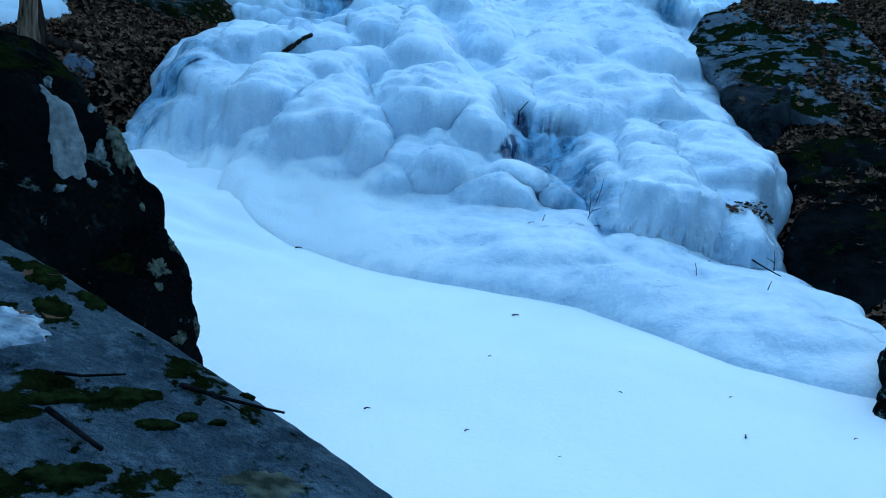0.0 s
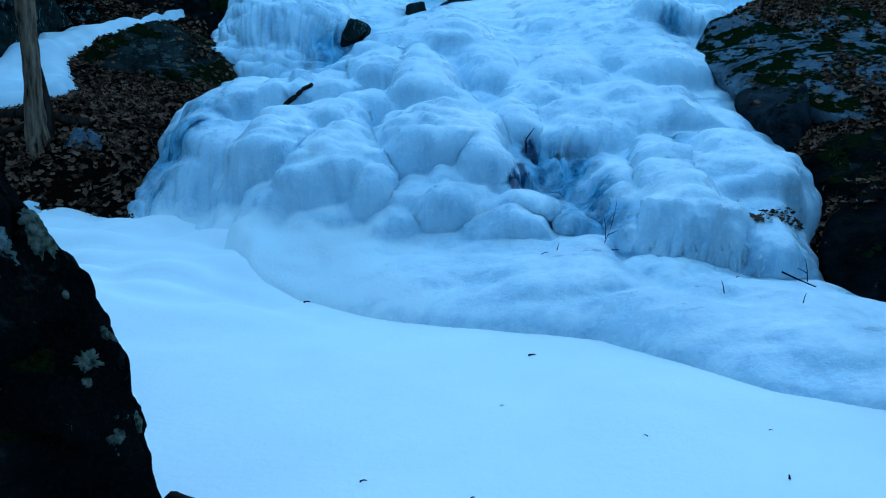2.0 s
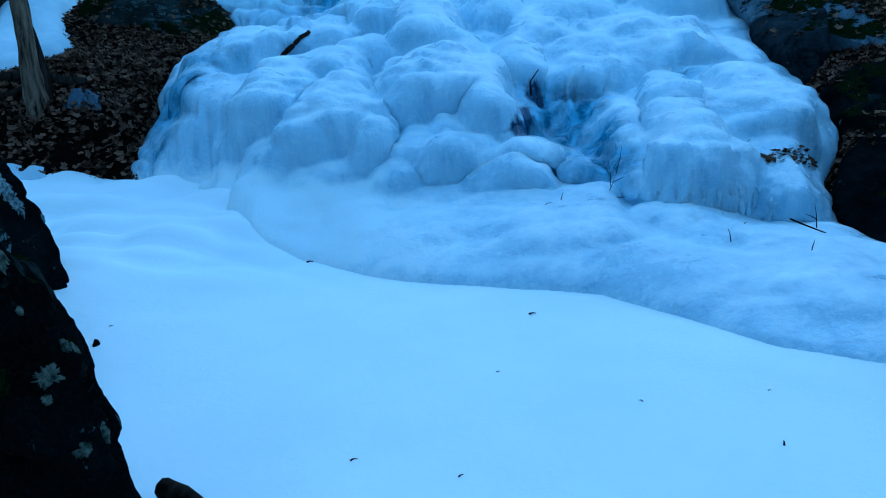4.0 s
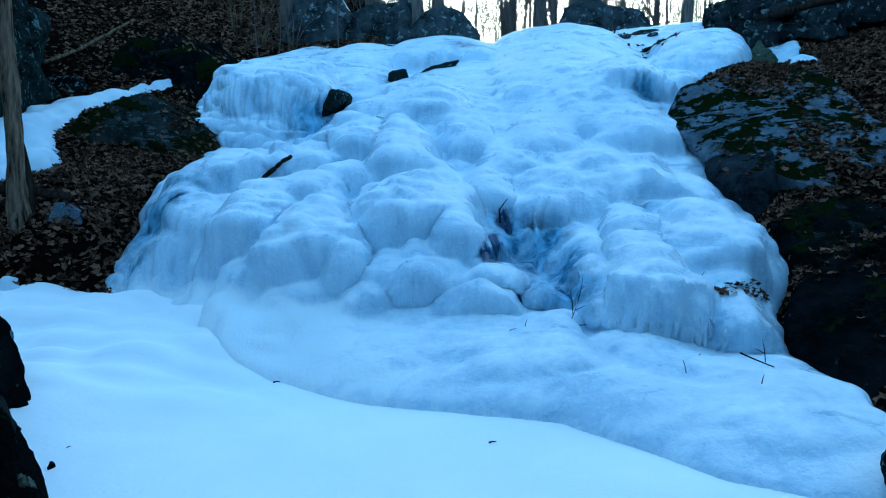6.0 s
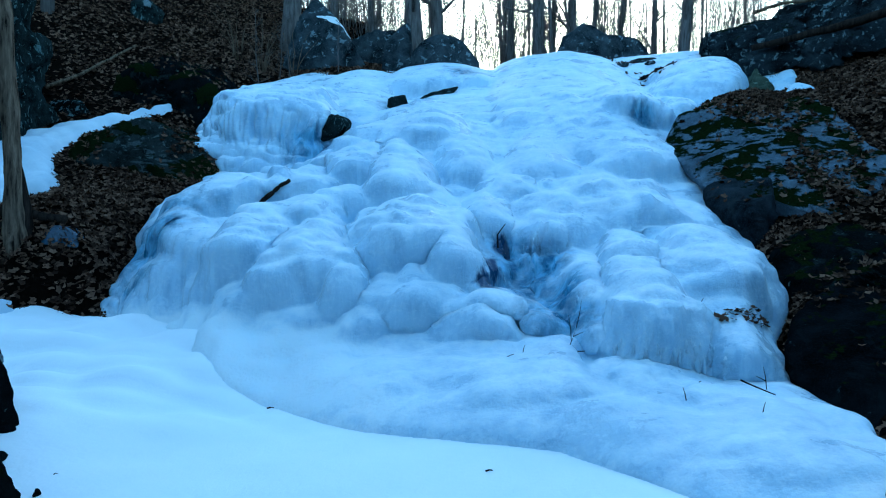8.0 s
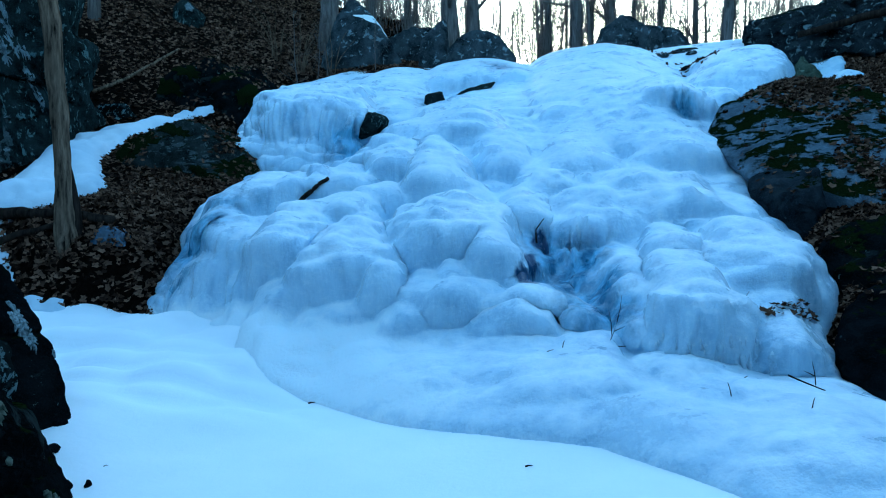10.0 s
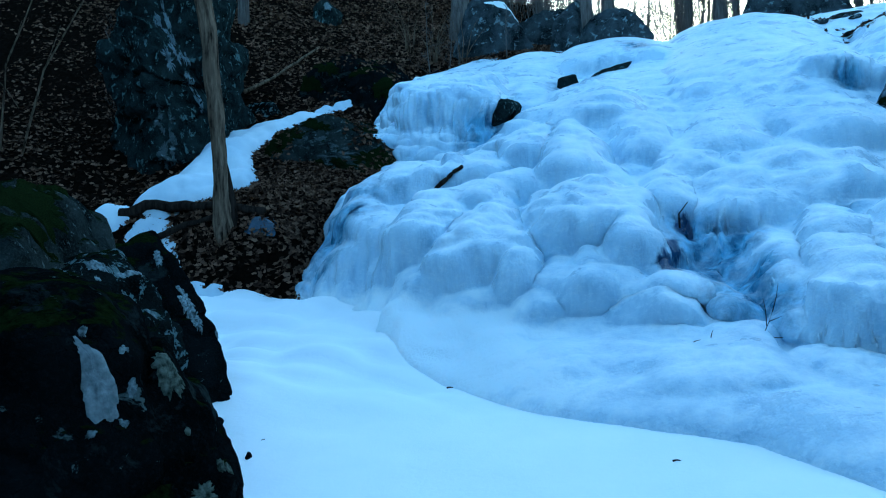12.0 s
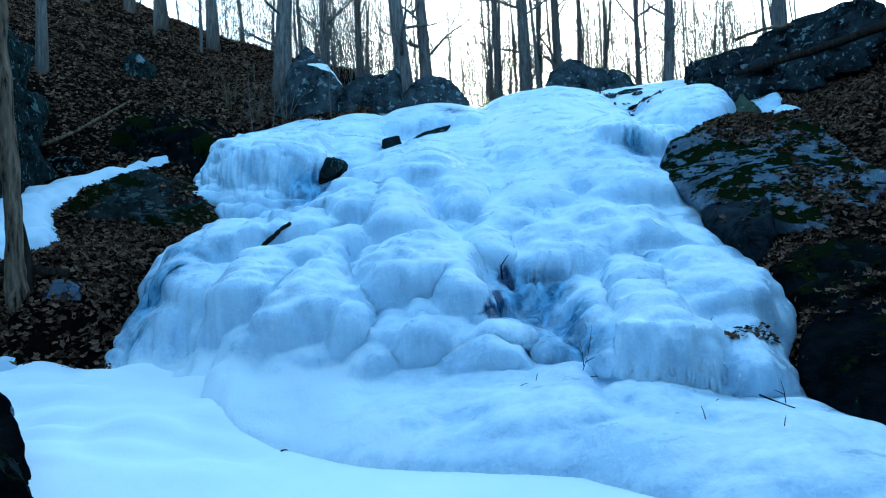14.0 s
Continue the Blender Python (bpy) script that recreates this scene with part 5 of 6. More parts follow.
# a tangle of thin stems behind the crest
rg = random.Random(55)
brush = []
for i in range(1900):
    y = rg.uniform(22, 38)
    x = rg.uniform(-0.42, 0.42) * y + 1
    if x < -0.18 * y:
        y = rg.uniform(30, 40)
    p = Vector((x, y, ground_at(x, y) - 0.05))
    d = Vector((rg.uniform(-0.25, 0.25), rg.uniform(-0.2, 0.2), 1))
    tallness, r = rg.uniform(2.0, 8.5), rg.uniform(0.007, 0.019)
    stem = [p + d * tallness * t + Vector((rg.uniform(-0.12, 0.12), 0, 0)) * tallness * t for t in (0, 0.3, 0.65, 1)]
    brush.append(tube(stem, [r, r * 0.8, r * 0.55, r * 0.25], 3, False))
    for k in range(rg.randint(6, 12)):
        t = rg.uniform(0.15, 0.95)
        q = stem[0].lerp(stem[3], t)
        e = q + Vector((rg.uniform(-1, 1), rg.uniform(-0.5, 0.5), rg.uniform(0.1, 0.9))) * tallness * rg.uniform(0.1, 0.26)
        brush.append(tube([q, q.lerp(e, 0.5) + Vector((0, 0, 0.04)), e], [r * 0.5, r * 0.4, r * 0.2], 3, False))
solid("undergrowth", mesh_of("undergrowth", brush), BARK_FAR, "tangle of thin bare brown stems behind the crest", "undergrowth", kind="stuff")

# the worn trunk beside the pool
edge_tree = thing("old_tree", "weathered grey-brown tree trunk with a long crack", "tree", at=(-5.88, 9.3, 1.2))
pts = [Vector((-5.84, 9.3, 1.1)), Vector((-5.88, 9.3, 1.42)), Vector((-5.91, 9.3, 1.9)), Vector((-5.94, 9.3, 2.43)), Vector((-5.96, 9.3, 3.06)), Vector((-6.0, 9.3, 3.88)),
       Vector((-6.07, 9.3, 4.87)), Vector((-6.12, 9.3, 5.77)), Vector((-6.18, 9.32, 7.1)), Vector((-6.2, 9.4, 9.4)), Vector((-6.1, 9.5, 12))]
girth = [0.27, 0.19, 0.145, 0.122, 0.112, 0.108, 0.12, 0.135, 0.115, 0.08, 0.03]
rings = np.linspace(0, len(pts) - 1, 90)
spine = [Vector(tuple(float(np.interp(r, range(len(pts)), [p[a] for p in pts])) for a in range(3))) for r in rings]
trunk_v, trunk_f = tube(spine, [float(np.interp(r, range(len(pts)), girth)) for r in rings], 24)
trunk_v = [Vector(v) for v in trunk_v]
for i, v in enumerate(trunk_v):
    c = spine[i // 24]
    knot = 0.2 * float(vnoise(v.x * 9, v.y * 9, v.z * 1.6, 5)) + 0.12 * float(vnoise(v.x * 22, v.y * 22, v.z * 4.5, 6)) + 0.16 * max(0.0, float(vnoise(v.x * 3, v.y * 3, v.z * 3.2, 7)))
    k = 1 + knot - (0.3 if i % 24 in (17, 18) and 24 < i // 24 < 66 else 0)
    bend = 0.025 * float(vnoise(0.0, 0.0, v.z * 1.5, 8))
    trunk_v[i] = Vector((c.x + bend + (v.x - c.x) * k, c.y + (v.y - c.y) * k, v.z))
part("side_stem", mesh_of("side_stem", [tube([(-5.7, 9.34, 1.1), (-5.75, 9.34, 1.6), (-5.79, 9.34, 2.1), (-5.86, 9.32, 2.6), (-5.93, 9.3, 3.0)], [0.11, 0.075, 0.065, 0.05, 0.02], 12)]), DEADWOOD, edge_tree, "dark dead stem grown against the trunk")
part("trunk", mesh_of("trunk", [(trunk_v, trunk_f)]), BARK, edge_tree)
limbs = []
rr = random.Random(77)
for i in range(9):
    branch_pieces(rr, pts[8 + i % 3], (rr.uniform(-1, 1), rr.uniform(-1, 1), 0.5), 1.6, 0.03, 1, limbs, False)
part("crown", mesh_of("crown", limbs), BARK, edge_tree)

# ---- fallen wood ----


def stick(name, points, r0, r1, mat, label, category="stick", sides=8, side_twigs=(), group=""):
    """A fallen piece of wood, with side twigs given as (start, end)."""
    pts = [Vector(p) for p in points]
    fine = []
    for a, b in zip(pts, pts[1:]):
        for k in range(4):
            p = a.lerp(b, k / 4)
            fine.append(p + Vector((vnoise(p.x * 5, p.y * 5, p.z * 5, 1), 0, vnoise(p.x * 5, p.y * 5, p.z * 5, 2))) * r0 * 0.5)
    fine.append(pts[-1])
    n = len(fine) - 1
    ob = thing(name, label, category, group, at=points[0])
    part("stem", mesh_of("stem", [tube(fine, [r0 + (r1 - r0) * i / n for i in range(n + 1)], sides)]), mat, ob)
    for a, b in side_twigs:
        a, b = Vector(a), Vector(b)
        m = a.lerp(b, 0.5) + Vector((0.03, 0, 0.02)) * (b - a).length
        part("side_twig", mesh_of("side_twig", [tube([a, m, b], [r1 * 0.9, r1 * 0.7, r1 * 0.3], 5)]), mat, ob)
    return ob


stick("fallen_log", [(-7.9, 9.3, 1.94), (-7.31, 9.47, 2.06), (-6.28, 9.5, 2.0), (-5.3, 9.5, 1.9)], 0.11, 0.07, DEADWOOD, "dark fallen log lying across the snow behind a tree", "log", 12)
stick("fallen_log", [(-7.2, 9.1, 1.5), (-6.63, 9.25, 1.72), (-6.1, 9.32, 1.84)], 0.06, 0.05, DEADWOOD, "short dark rotting branch on the leaves", "log", 10)
stick("fallen_branch", [(x, y, ground_at(x, y) + 0.14) for x, y in ((-8.75, 14.7), (-8.5, 15.6), (-8.3, 16.6), (-8.1, 17.6))], 0.045, 0.03, BARK, "grey-brown fallen branch lying up the leafy bank")
stick("fallen_log", [(7.5, 16.4, 6.1), (8.2, 16.0, 6.2), (8.9, 15.6, 6.28), (9.6, 15.2, 6.45), (10.4, 14.9, 6.65), (11.5, 14.4, 6.9)], 0.07, 0.12, DEADWOOD, "dark fallen trunk lying along the rock ridge", "log", 12)
stick("fallen_branch", [(7.9, 17.3, 7.2), (8.6, 17.2, 7.42), (9.4, 17.2, 7.5)], 0.05, 0.04, BARK, "pale broken branch on top of the ridge")
stick("branch_in_ice", [(-2.56, 9.91, 2.13), (-2.48, 9.92, 2.22), (-2.34, 9.95, 2.32), (-2.24, 10.0, 2.42), (-2.15, 10.16, 2.52)], 0.045, 0.03, DEADWOOD, "thick dark wet branch stuck in the ice")
stick("twig", [(1.49, 6.42, 0.47), (1.6, 6.45, 0.53), (1.78, 6.47, 0.53)], 0.007, 0.005, TWIG, "thin forked bare twig standing in the ice", "twig", 5,
      [((1.6, 6.45, 0.53), (1.69, 6.45, 0.77)), ((1.64, 6.45, 0.64), (1.61, 6.45, 0.9)), ((1.69, 6.45, 0.77), (1.74, 6.45, 1.04)), ((1.66, 6.45, 0.68), (1.77, 6.45, 0.73))], "twigs on the ice")
stick("twig", [(2.75, 5.0, 0.57), (2.88, 5.0, 0.51), (3.02, 5.0, 0.45)], 0.008, 0.005, TWIG, "thin bare twig lying on the snow", "twig", 5,
      [((2.95, 5.0, 0.49), (2.93, 5.02, 0.67)), ((2.94, 5.0, 0.56), (2.86, 5.0, 0.6))], "twigs on the ice")
for i, (x, y, lean, up) in enumerate([(2.42, 5.3, -0.03, 0.11), (2.88, 4.9, 0.02, 0.08), (0.98, 6.35, 0.08, 0.02), (1.15, 6.4, 0.02, 0.07), (1.28, 6.42, 0.07, 0.01), (2.62, 5.6, 0.03, 0.01), (3.1, 7.0, 0.05, 0.1)]):
    z = ice_at(x, y)
    stick("twig", [(x, y, z - 0.01), (x + 0.5 * lean, y, z + 0.6 * up), (x + lean, y, z + up)], 0.005, 0.002, TWIG, "tiny bare twig frozen into the ice", "twig", 5, (), "twigs on the ice")
stick("twig", [(1.03, 8.95, 1.5), (1.02, 8.9, 1.68), (1.13, 8.9, 1.83)], 0.014, 0.006, TWIG, "curved dark twig rising from a hole in the ice", "twig", 5, (), "twigs on the ice")
stick("twig", [(-0.14, -0.245, 1.226), (-0.11, -0.25, 1.222), (-0.06, -0.245, 1.212)], 0.0022, 0.001, TWIG, "dark twig lying on the grey slab", "twig", 5, [((-0.12, -0.249, 1.223), (-0.085, -0.262, 1.216))], "twigs on the slab")
stick("twig", [(-0.195, -0.325, 1.236), (-0.17, -0.335, 1.228), (-0.15, -0.345, 1.223)], 0.0022, 0.0016, TWIG, "short dark twig lying on the grey slab", "twig", 5, (), "twigs on the slab")
stick("twig", [(-0.215, -0.28, 1.241), (-0.2, -0.272, 1.237), (-0.178, -0.252, 1.233)], 0.0014, 0.0008, TWIG, "thin bent dark twig on the grey slab", "twig", 5, (), "twigs on the slab")
stick("root", [(-0.98, 2.2, 0.05), (-0.85, 2.14, 0.045), (-0.74, 2.07, 0.025), (-0.6, 1.99, 0.0)], 0.045, 0.008, DEADWOOD, "black tapering root running into the snow", "root", 8,
      [((-0.74, 2.07, 0.025), (-0.56, 2.03, 0.005)), ((-0.7, 2.04, 0.02), (-0.6, 1.94, 0.005))])
for i, (a, b, c) in enumerate([((-9.63, 9.0, 3.0), (-9.06, 9.0, 4.39), (-8.0, 9.1, 5.8)), ((-10.1, 9.0, 3.1), (-9.85, 9.0, 4.56), (-9.0, 9.0, 5.9)), ((-9.7, 12.0, 3.2), (-9.96, 11.9, 4.3), (-10.1, 12.0, 5.0))]):
    stick("sapling", [a, b, c], 0.022, 0.008, BARK, "thin bare leaning sapling on the leafy bank", "sapling", 6, [(b, (b[0] + 0.4, b[1], b[2] + 0.7)), (a[:2] + (a[2] + 0.8,), (a[0] - 0.5, a[1], a[2] + 1.4))], "saplings")

# ---- what lies on the snow ----
for i, (x, y, r, a) in enumerate([(0.74, 4.49, 0.05, 10), (-1.32, 6.1, 0.06, 15), (0.47, 3.42, 0.02, 0), (1.76, 2.61, 0.035, 70), (-0.2, 2.45, 0.03, 20), (0.29, 2.32, 0.025, 35), (0.71, 2.15, 0.012, 0),
                                  (1.21, 3.04, 0.02, 150), (1.92, 3.18, 0.018, 0), (-2.33, 4.26, 0.025, 40), (2.41, 2.72, 0.02, 10)]):
    z = float(pool_z(np.array([x]), np.array([y]))[0])
    c, s = math.cos(radians(a)) * r, math.sin(radians(a)) * r
    stick("bark_bit", [(x - c * 0.55, y - s * 0.55, z + 0.006), (x, y, z + 0.012), (x + c * 0.55, y + s * 0.55, z + 0.008)], r * 0.16, r * 0.07, DEADWOOD, "small dark bit of bark on the snow", "bark bit", 5, (), "bits on the snow")

# the boulder cased in ice beside the fall
# its curtain: over the top, round the lip, down the hanging face and out to the flared foot
# each column: the lip, then how high the hanging face ends, then the foot
CURTAIN = [((-4.5, 13.3, 4.48), 3.95, (-4.7, 13.0, 3.45)), ((-4.15, 12.85, 4.46), 3.75, (-4.55, 12.5, 3.36)), ((-3.84, 12.5, 4.28), 3.5, (-4.2, 12.2, 3.25)),
           ((-3.2, 12.4, 4.14), 3.15, (-3.45, 11.9, 2.78)), ((-2.6, 12.38, 4.0), 3.05, (-2.75, 11.95, 2.75)), ((-2.06, 12.58, 3.9), 3.3, (-2.16, 12.4, 3.0)), ((-1.9, 13.25, 4.05), 3.5, (-1.98, 13.25, 3.2))]
ctrl = []
for k, (lip, low, foot) in enumerate(CURTAIN):
    back = -4.3 + 0.35 * k
    ctrl.append([(back, 14.8, 4.9), (0.4 * back + 0.6 * lip[0], lip[1] + 0.7, 4.68 - 0.045 * k), lip, (lip[0] + 0.3 * (foot[0] - lip[0]), lip[1] - 0.15, low), foot, (foot[0], foot[1] - 0.1, foot[2] - 0.5)])
ctrl = np.array(ctrl)
us, vs = np.linspace(0, len(CURTAIN) - 1, 210), np.linspace(0, 5, 190)
ctrl = np.stack([np.stack([np.interp(us, range(len(CURTAIN)), ctrl[:, k, a]) for a in range(3)], -1) for k in range(6)], 0)
cloth = np.stack([np.stack([np.interp(vs, range(6), ctrl[:, u, a]) for a in range(3)], -1) for u in range(len(us))], 1)
for _ in range(90):
    cloth[1:-1] = 0.5 * cloth[1:-1] + 0.25 * (cloth[:-2] + cloth[2:])
    cloth[:, 1:-1] = 0.5 * cloth[:, 1:-1] + 0.25 * (cloth[:, :-2] + cloth[:, 2:])
out = np.cross(np.gradient(cloth, axis=0), np.gradient(cloth, axis=1))
out /= np.linalg.norm(out, axis=-1, keepdims=True) + 1e-9
ux, uy, uz = cloth[..., 0] + 0.06 * fbm(cloth[..., 2] * 2, cloth[..., 0], 0.0, 2, 90), cloth[..., 1], cloth[..., 2]
steep = ramp(1 - np.abs(out[..., 2]), 0.3, 0.75)
hem = ramp(3.35 - uz + 0.25 * fbm(ux * 3, uy * 3, 0.0, 2, 97), 0.0, 0.25)
rib = 0.12 * np.abs(vnoise(ux * 3.2, uy * 2.2, uz * 0.35, 91)) + 0.1 * np.abs(vnoise(ux * 7.5, uy * 5, uz * 0.5, 92)) + 0.05 * np.abs(vnoise(ux * 17, uy * 8, uz * 0.9, 93)) - 0.08
lobe = 0.16 * np.abs(vnoise(ux * 1.6, uy * 1.9, uz * 1.3, 94)) + 0.07 * np.abs(vnoise(ux * 3.6, uy * 3.6, uz * 3.4, 95)) - 0.06
foot = 0.12 * np.abs(vnoise(ux * 2.1, uy * 2.1, uz * 2.6, 98)) + 0.05 * np.abs(vnoise(ux * 5, uy * 5, uz * 5, 99))
cloth = cloth + out * (1.5 * rib * steep * (1 - 0.7 * hem) + lobe + foot * hem)[..., None]
me = grid_mesh("ice_casing", cloth[::-1])
casing = part("ice_casing", me, ICE, waterfall, "fluted white ice cased over a boulder")
bm = bmesh.new()
bm.from_mesh(casing.data)
CASING_TREE = BVHTree.FromBMesh(bm)
bm.free()

# ---- icicles ----

def icicle_mesh(seed):
    rr = random.Random(seed)
    n = 7
    pts = [(rr.uniform(-0.01, 0.01) * i, rr.uniform(-0.01, 0.01) * i, -i / (n - 1)) for i in range(n)]
    rad = [0.05 * (0.12, 0.5, 0.75, 0.65, 0.45, 0.25, 0.06)[i] * rr.uniform(0.8, 1.25) for i in range(n)]
    me = mesh_of("icicle", [tube(pts, rad, 7)])
    me.materials.append(ICE)
    return me


ICICLES = [icicle_mesh(i) for i in range(6)]
rnd = random.Random(15)


def hang(x, z, length, width, tree=ICE_TREE, proud=0.0):
    hit = tree.ray_cast(Vector((x, 2.5, z)), Vector((0, 1, 0)))
    if hit[0] is None or abs(hit[1].z) > 0.5:
        return
    ob = new("icicle", ICICLES[rnd.randrange(6)])
    ob.parent = waterfall
    ob.matrix_parent_inverse = Matrix.Translation(waterfall.location).inverted()
    ob.location = hit[0] + Vector((0, 0.035 * width - proud, 0.05))
    ob.scale = (width, width, length)
    ob.rotation_euler = (0, 0, rnd.uniform(0, 6))


for i in range(45):
    hang(rnd.uniform(2.05, 3.1), rnd.uniform(0.48, 0.64), rnd.uniform(0.2, 0.36), rnd.uniform(0.4, 0.8), ICE_TREE, 0.01)
for i in range(110):
    hang(rnd.uniform(0.95, 2.05), rnd.uniform(0.9, 1.75), rnd.uniform(0.12, 0.4), rnd.uniform(0.2, 0.6), ICE_TREE, 0.012)
for i in range(16):
    hang(rnd.uniform(0.78, 1.2), rnd.uniform(1.25, 1.6), rnd.uniform(0.15, 0.4), rnd.uniform(0.2, 0.5))
for i in range(40):
    hang(rnd.uniform(3.6, 5.4), rnd.uniform(4.2, 4.8), rnd.uniform(0.3, 0.7), rnd.uniform(0.4, 0.9))

for i in range(60):
    hang(rnd.choice((rnd.uniform(-4.6, -4.0), rnd.uniform(-2.9, -2.15), rnd.uniform(-4.2, -2.2))), rnd.uniform(3.5, 4.3), rnd.uniform(0.25, 0.6), rnd.uniform(0.3, 0.7), CASING_TREE)
# ---- dead leaves ----


def leaf_shape():
    """A lobed oak leaf, about one unit long, curled."""
    out = []
    for k in range(10):
        t = 2 * math.pi * k / 10
        r = 0.5 * (1.0 if k % 2 == 0 else 0.66)
        out.append((math.cos(t) * r, math.sin(t) * r * 0.55, 0))
    return np.array([(0, 0, 0)] + out)


LEAF = leaf_shape()
LEAF_F = np.array([(0, 1 + k, 1 + (k + 1) % 10) for k in range(10)])


def leaf_litter(name, P, N, label, seed, size=(0.08, 0.16)):
    """Many leaves at points P lying roughly square to N, in one mesh."""
    rg = np.random.RandomState(seed)
    n = len(P)
    s = rg.uniform(size[0], size[1], n)
    yaw = rg.uniform(0, 2 * np.pi, n)
    V = np.repeat(LEAF[None], n, 0) * s[:, None, None]
    curl = rg.uniform(-2.5, 5.0, n)[:, None] / s[:, None]
    V[:, :, 2] += curl * V[:, :, 1] ** 2 + rg.uniform(-1.5, 3.0, n)[:, None] / s[:, None] * V[:, :, 0] ** 2 * 0.5
    nn = N + rg.normal(0, 0.35, N.shape)
    nn /= np.linalg.norm(nn, axis=1, keepdims=True)
    a = np.stack([np.cos(yaw), np.sin(yaw), 0 * yaw], -1)
    a -= nn * (a * nn).sum(1, keepdims=True)
    a /= np.linalg.norm(a, axis=1, keepdims=True)
    b = np.cross(nn, a)
    W = P[:, None] + V[:, :, :1] * a[:, None] + V[:, :, 1:2] * b[:, None] + V[:, :, 2:] * nn[:, None] + nn[:, None] * 0.012
    F = (LEAF_F[None] + (np.arange(n) * 11)[:, None, None]).reshape(-1, 3)
    me = bpy.data.meshes.new(name)
    me.from_pydata(W.reshape(-1, 3).tolist(), [], F.tolist())
    return solid(name, me, LEAVES, label, "dead leaves", kind="stuff")


def on_ground(xy):
    x, y = xy[:, 0], xy[:, 1]
    z, e = ground_z(x, y), 0.05
    n = np.stack([-(ground_z(x + e, y) - z) / e, -(ground_z(x, y + e) - z) / e, np.ones_like(x)], -1)
    return np.stack([x, y, z], -1), n / np.linalg.norm(n, axis=1, keepdims=True)


def scatter(n, x0, x1, y0, y1, seed, test):
    rg = np.random.RandomState(seed)
    xy = np.stack([rg.uniform(x0, x1, n), rg.uniform(y0, y1, n)], -1)
    thin = 0.5 + 0.5 * vnoise(xy[:, 0] * 0.6, xy[:, 1] * 0.6, 0.0, seed) + 0.3 * vnoise(xy[:, 0] * 2, xy[:, 1] * 2, 0.0, seed) > rg.uniform(-0.2, 0.9, n)
    return xy[test(xy[:, 0], xy[:, 1]) & thin]


P, N = on_ground(scatter(54000, -20, -3.2, 6.5, 30, 1, lambda x, y: x < left_edge(y) + 0.05))
leaf_litter("leaf_litter", P, N, "brown dead oak leaves covering the shaded bank", 1)
P, N = on_ground(scatter(12000, -7.5, -3.5, 7.8, 12.5, 9, lambda x, y: x < left_edge(y) + 0.05))
leaf_litter("leaf_litter", P, N, "thick brown dead leaves beside the ice", 9)
P, N = on_ground(scatter(85000, 3.6, 11, 3.5, 20, 2, lambda x, y: x > right_edge(y) + 0.02))
leaf_litter("leaf_litter", P, N, "brown dead oak leaves covering the open bank", 2)
P, N = on_ground(scatter(14000, -6, 9, 18.8, 24, 3, lambda x, y: (x < -1) | (x > 6) | (y > 18.95)))
leaf_litter("leaf_litter", P, N, "brown dead leaves along the crest", 3)
P, N = on_ground(scatter(9000, -4.5, 3.5, 18.7, 20.6, 12, lambda x, y: y > 18.7))
leaf_litter("leaf_litter", P, N, "brown dead leaves below the crest rocks", 12)
P, N = on_ground(scatter(22000, -15, -3, 16, 30, 13, lambda x, y: x < left_edge(y)))
leaf_litter("leaf_litter", P, N, "brown dead leaves on the upper hillside", 13, (0.1, 0.2))


def on_things(obs, n, x0, x1, y0, y1, seed, limit=0.55):
    """Points on the upward faces of some rocks."""
    rg = np.random.RandomState(seed)
    trees = []
    for o in obs:
        m = bmesh.new()
        m.from_mesh(o.data)
        trees.append(BVHTree.FromBMesh(m))
        m.free()
    P, N = [], []
    for x, y in zip(rg.uniform(x0, x1, n), rg.uniform(y0, y1, n)):
        best = None
        for t in trees:
            h = t.ray_cast(Vector((x, y, 30)), Vector((0, 0, -1)))
            if h[0] is not None and (best is None or h[0].z > best[0].z):
                best = h
        if best is not None and best[1].z > limit and vnoise(x * 1.1, y * 1.1, seed, 2) > rg.uniform(-0.5, 0.6):
            P.append(best[0]), N.append(best[1])
    return np.array([tuple(p) for p in P]), np.array([tuple(q) for q in N])


rocks = {o.name: o for o in scene.objects if o.get("category") == "rock"}
slabs = [o for k, o in rocks.items() if k.startswith(("mossy_slab", "ledge_rock", "black_boulder", "block_rock"))]
P, N = on_things(slabs, 8000, 4.2, 7.2, 5.4, 13.5, 5, 0.7)
few = (P[:, 0] > 5.7 + 0.3 * np.sin(P[:, 1] * 3)) | ((P[:, 1] > 11.9 + 0.3 * np.sin(P[:, 0] * 4)) & (P[:, 0] > 5.0)) | (P[:, 1] < 8.8) | (np.arange(len(P)) % 18 == 0)
P, N = P[few], N[few]
leaf_litter("leaf_litter", P, N, "scattered brown leaves on the mossy slab", 4)
P, N = on_things(slabs, 6000, 5.3, 7.2, 11.5, 13.6, 15, 0.5)
few = P[:, 1] > 12.1 + 0.35 * np.sin(P[:, 0] * 5)
leaf_litter("leaf_litter", P[few], N[few], "brown leaves drifted over the top of the slab", 15)
P, N = on_things([o for k, o in rocks.items() if k.startswith(("mossy_boulder", "dark_ledge"))], 9000, -7.8, -3.2, 10.8, 17, 6, 0.4)
leaf_litter("leaf_litter", P, N, "scattered brown leaves on mossy boulders", 5)

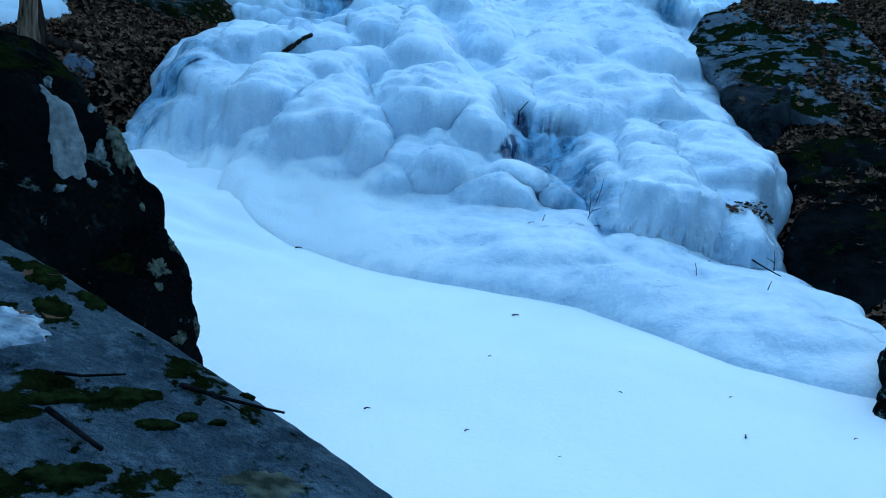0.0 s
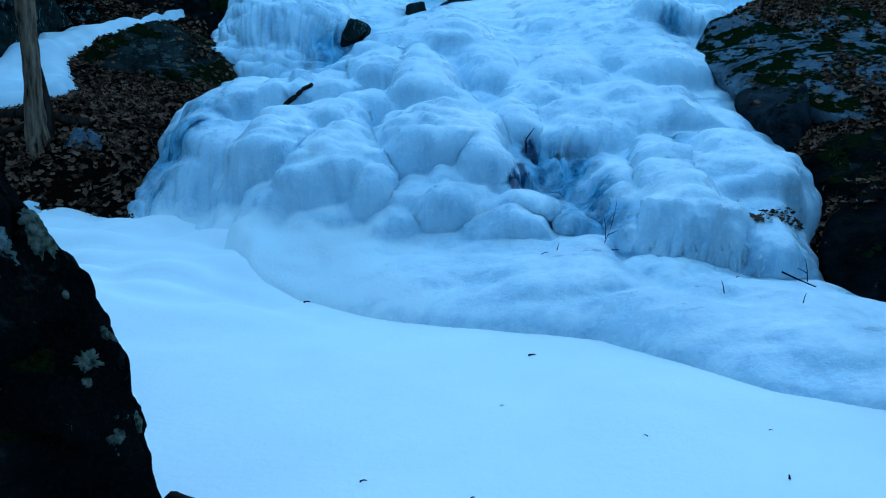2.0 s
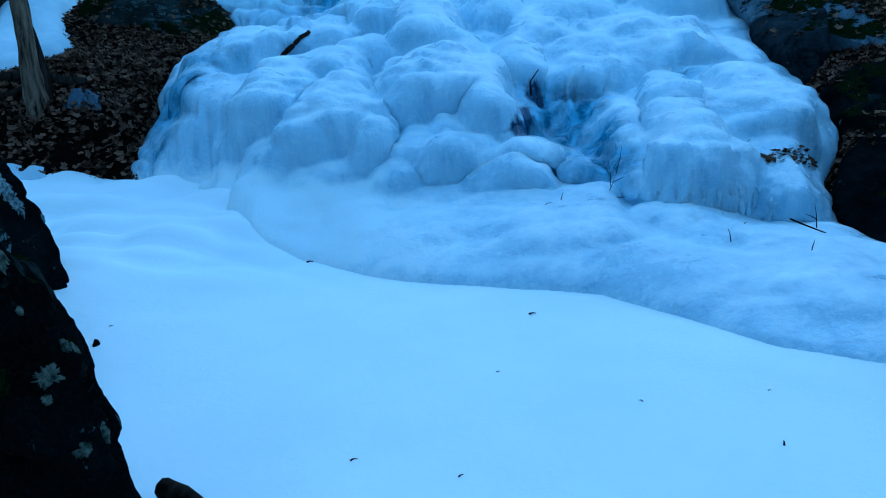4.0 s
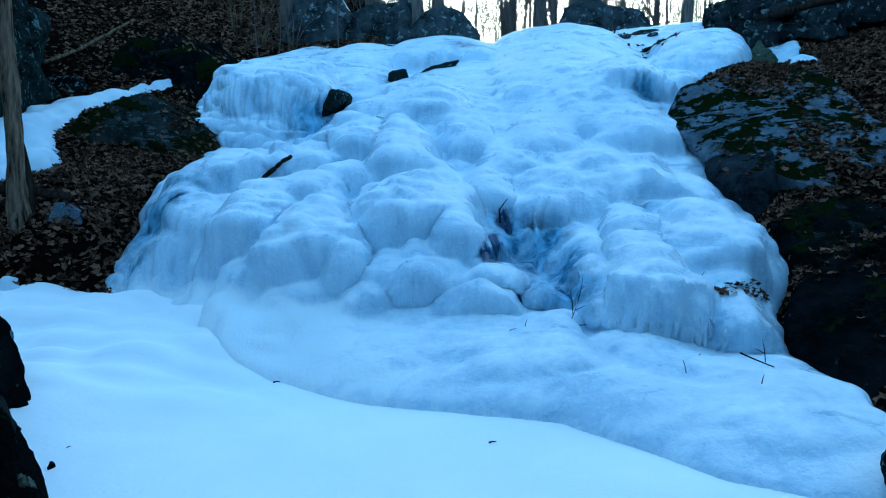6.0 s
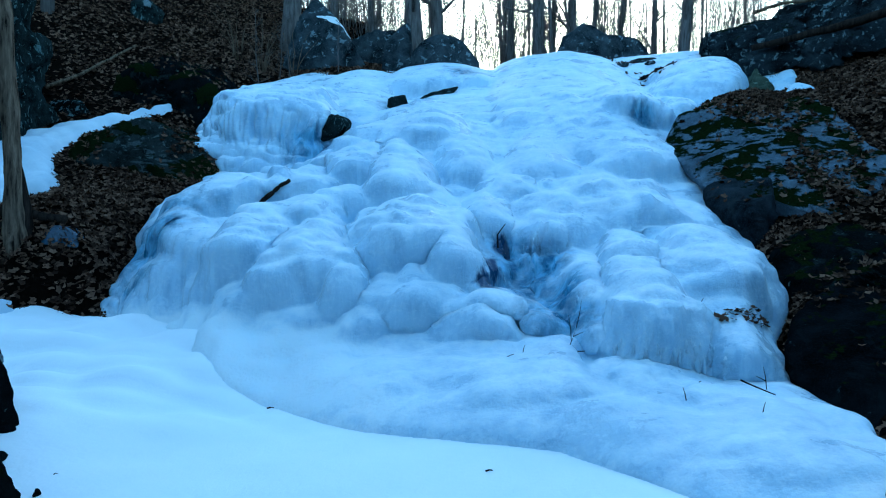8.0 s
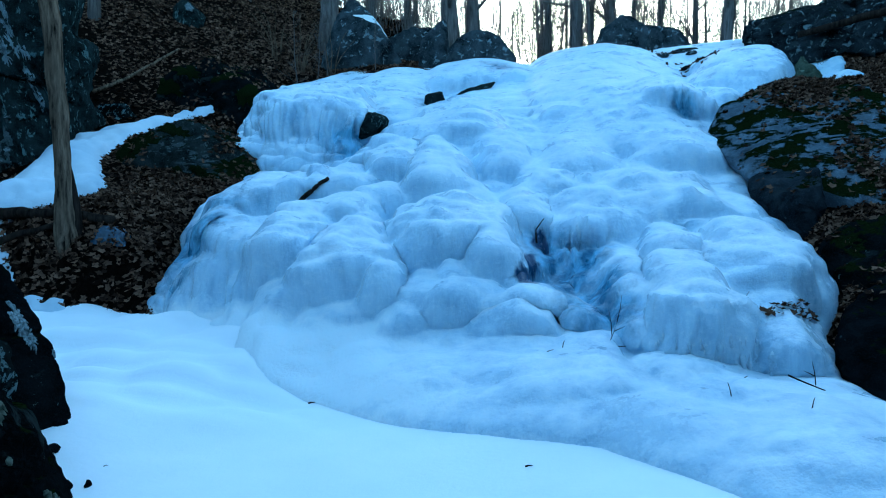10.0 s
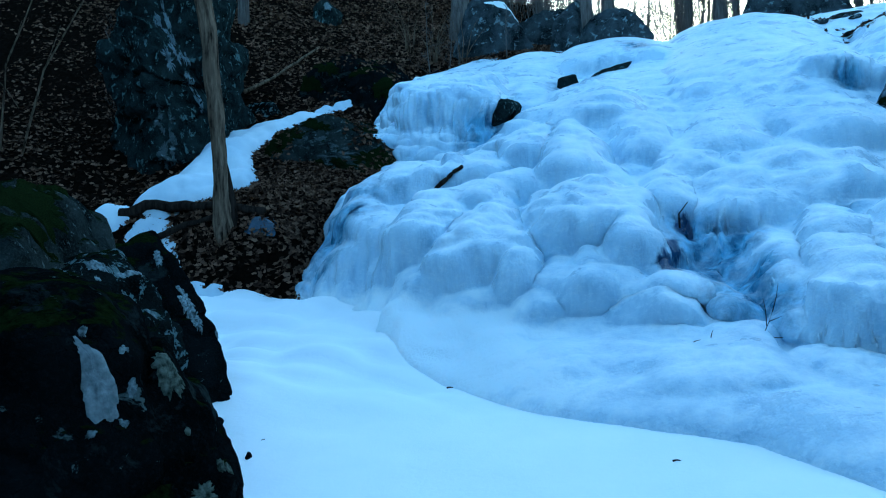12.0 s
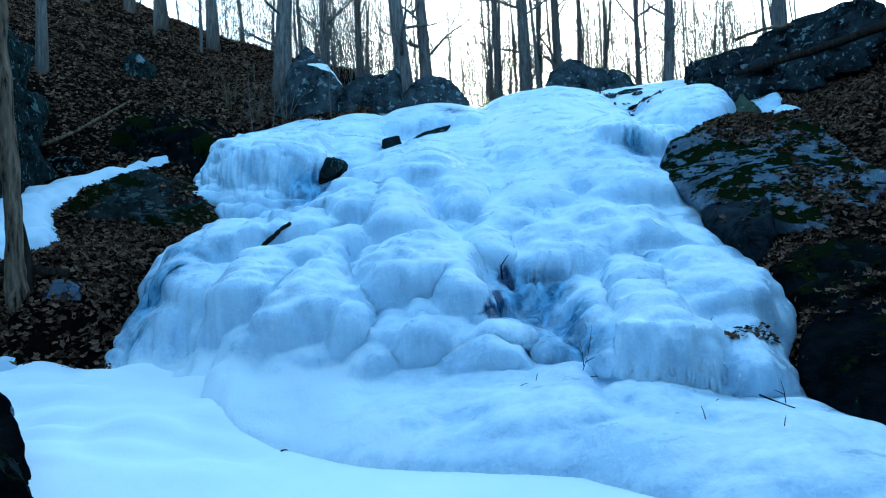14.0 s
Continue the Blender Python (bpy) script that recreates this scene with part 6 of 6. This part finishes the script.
# leaves caught on the icy ledge, one by one
leaf_meshes = []
for k in range(4):
    v = LEAF.copy() * 0.11
    v[:, 2] += (8 - 5 * k) * v[:, 1] ** 2 + 4 * v[:, 0] ** 2
    me = bpy.data.meshes.new("fallen_leaf")
    me.from_pydata(v.tolist(), [], LEAF_F.tolist())
    me.materials.append(LEAVES)
    leaf_meshes.append(me)
rnd = random.Random(31)
for i in range(60):
    x = rnd.uniform(3.15, 4.1)
    y = 6.64 + 0.62 * (x - 3.15) + rnd.gauss(0, 0.06)
    h = ICE_TREE.ray_cast(Vector((x, y, 1.2)), Vector((0, 0, -1)))
    if h[0] is None or abs(h[0].z - 0.78) > 0.12:
        continue
    ob = new("fallen_leaf", leaf_meshes[i % 4])
    ob.matrix_world = Matrix.Translation(h[0] + Vector((0, 0, 0.01 + 0.02 * rnd.random()))) @ Euler((rnd.uniform(-0.6, 0.6), rnd.uniform(-0.6, 0.6), rnd.uniform(0, 6))).to_matrix().to_4x4()
    tagged(ob, "curled brown oak leaf caught on an icy ledge", "leaf", "leaves on the ice ledge")

for i, (x, y, z) in enumerate([(-0.3, -0.17, 1.278), (-0.285, -0.15, 1.274), (-0.25, -0.22, 1.26), (-0.27, -0.22, 1.262)]):
    ob = new("fallen_leaf", leaf_meshes[i % 4])
    ob.matrix_world = Matrix.Translation((x, y, z)) @ Euler((rnd.uniform(-0.3, 0.3), rnd.uniform(-0.3, 0.3), rnd.uniform(0, 6))).to_matrix().to_4x4() @ Matrix.Scale(0.19, 4)
    tagged(ob, "small dry brown leaf lying on the grey slab", "leaf", "leaves on the slab")
for i in range(70):
    x, y = (rnd.gauss(5.35, 0.2), rnd.gauss(17.2, 0.3)) if i < 45 else (rnd.gauss(4.95, 0.25), rnd.gauss(18.7, 0.15))
    ob = new("fallen_leaf", leaf_meshes[i % 4])
    ob.matrix_world = Matrix.Translation((x, y, ice_at(x, y) + 0.02)) @ Euler((rnd.uniform(-0.8, 0.8), rnd.uniform(-0.8, 0.8), rnd.uniform(0, 6))).to_matrix().to_4x4() @ Matrix.Scale(1.5, 4)
    tagged(ob, "brown dead leaf frozen to the crest of the ice", "leaf", "leaves on the ice crest")
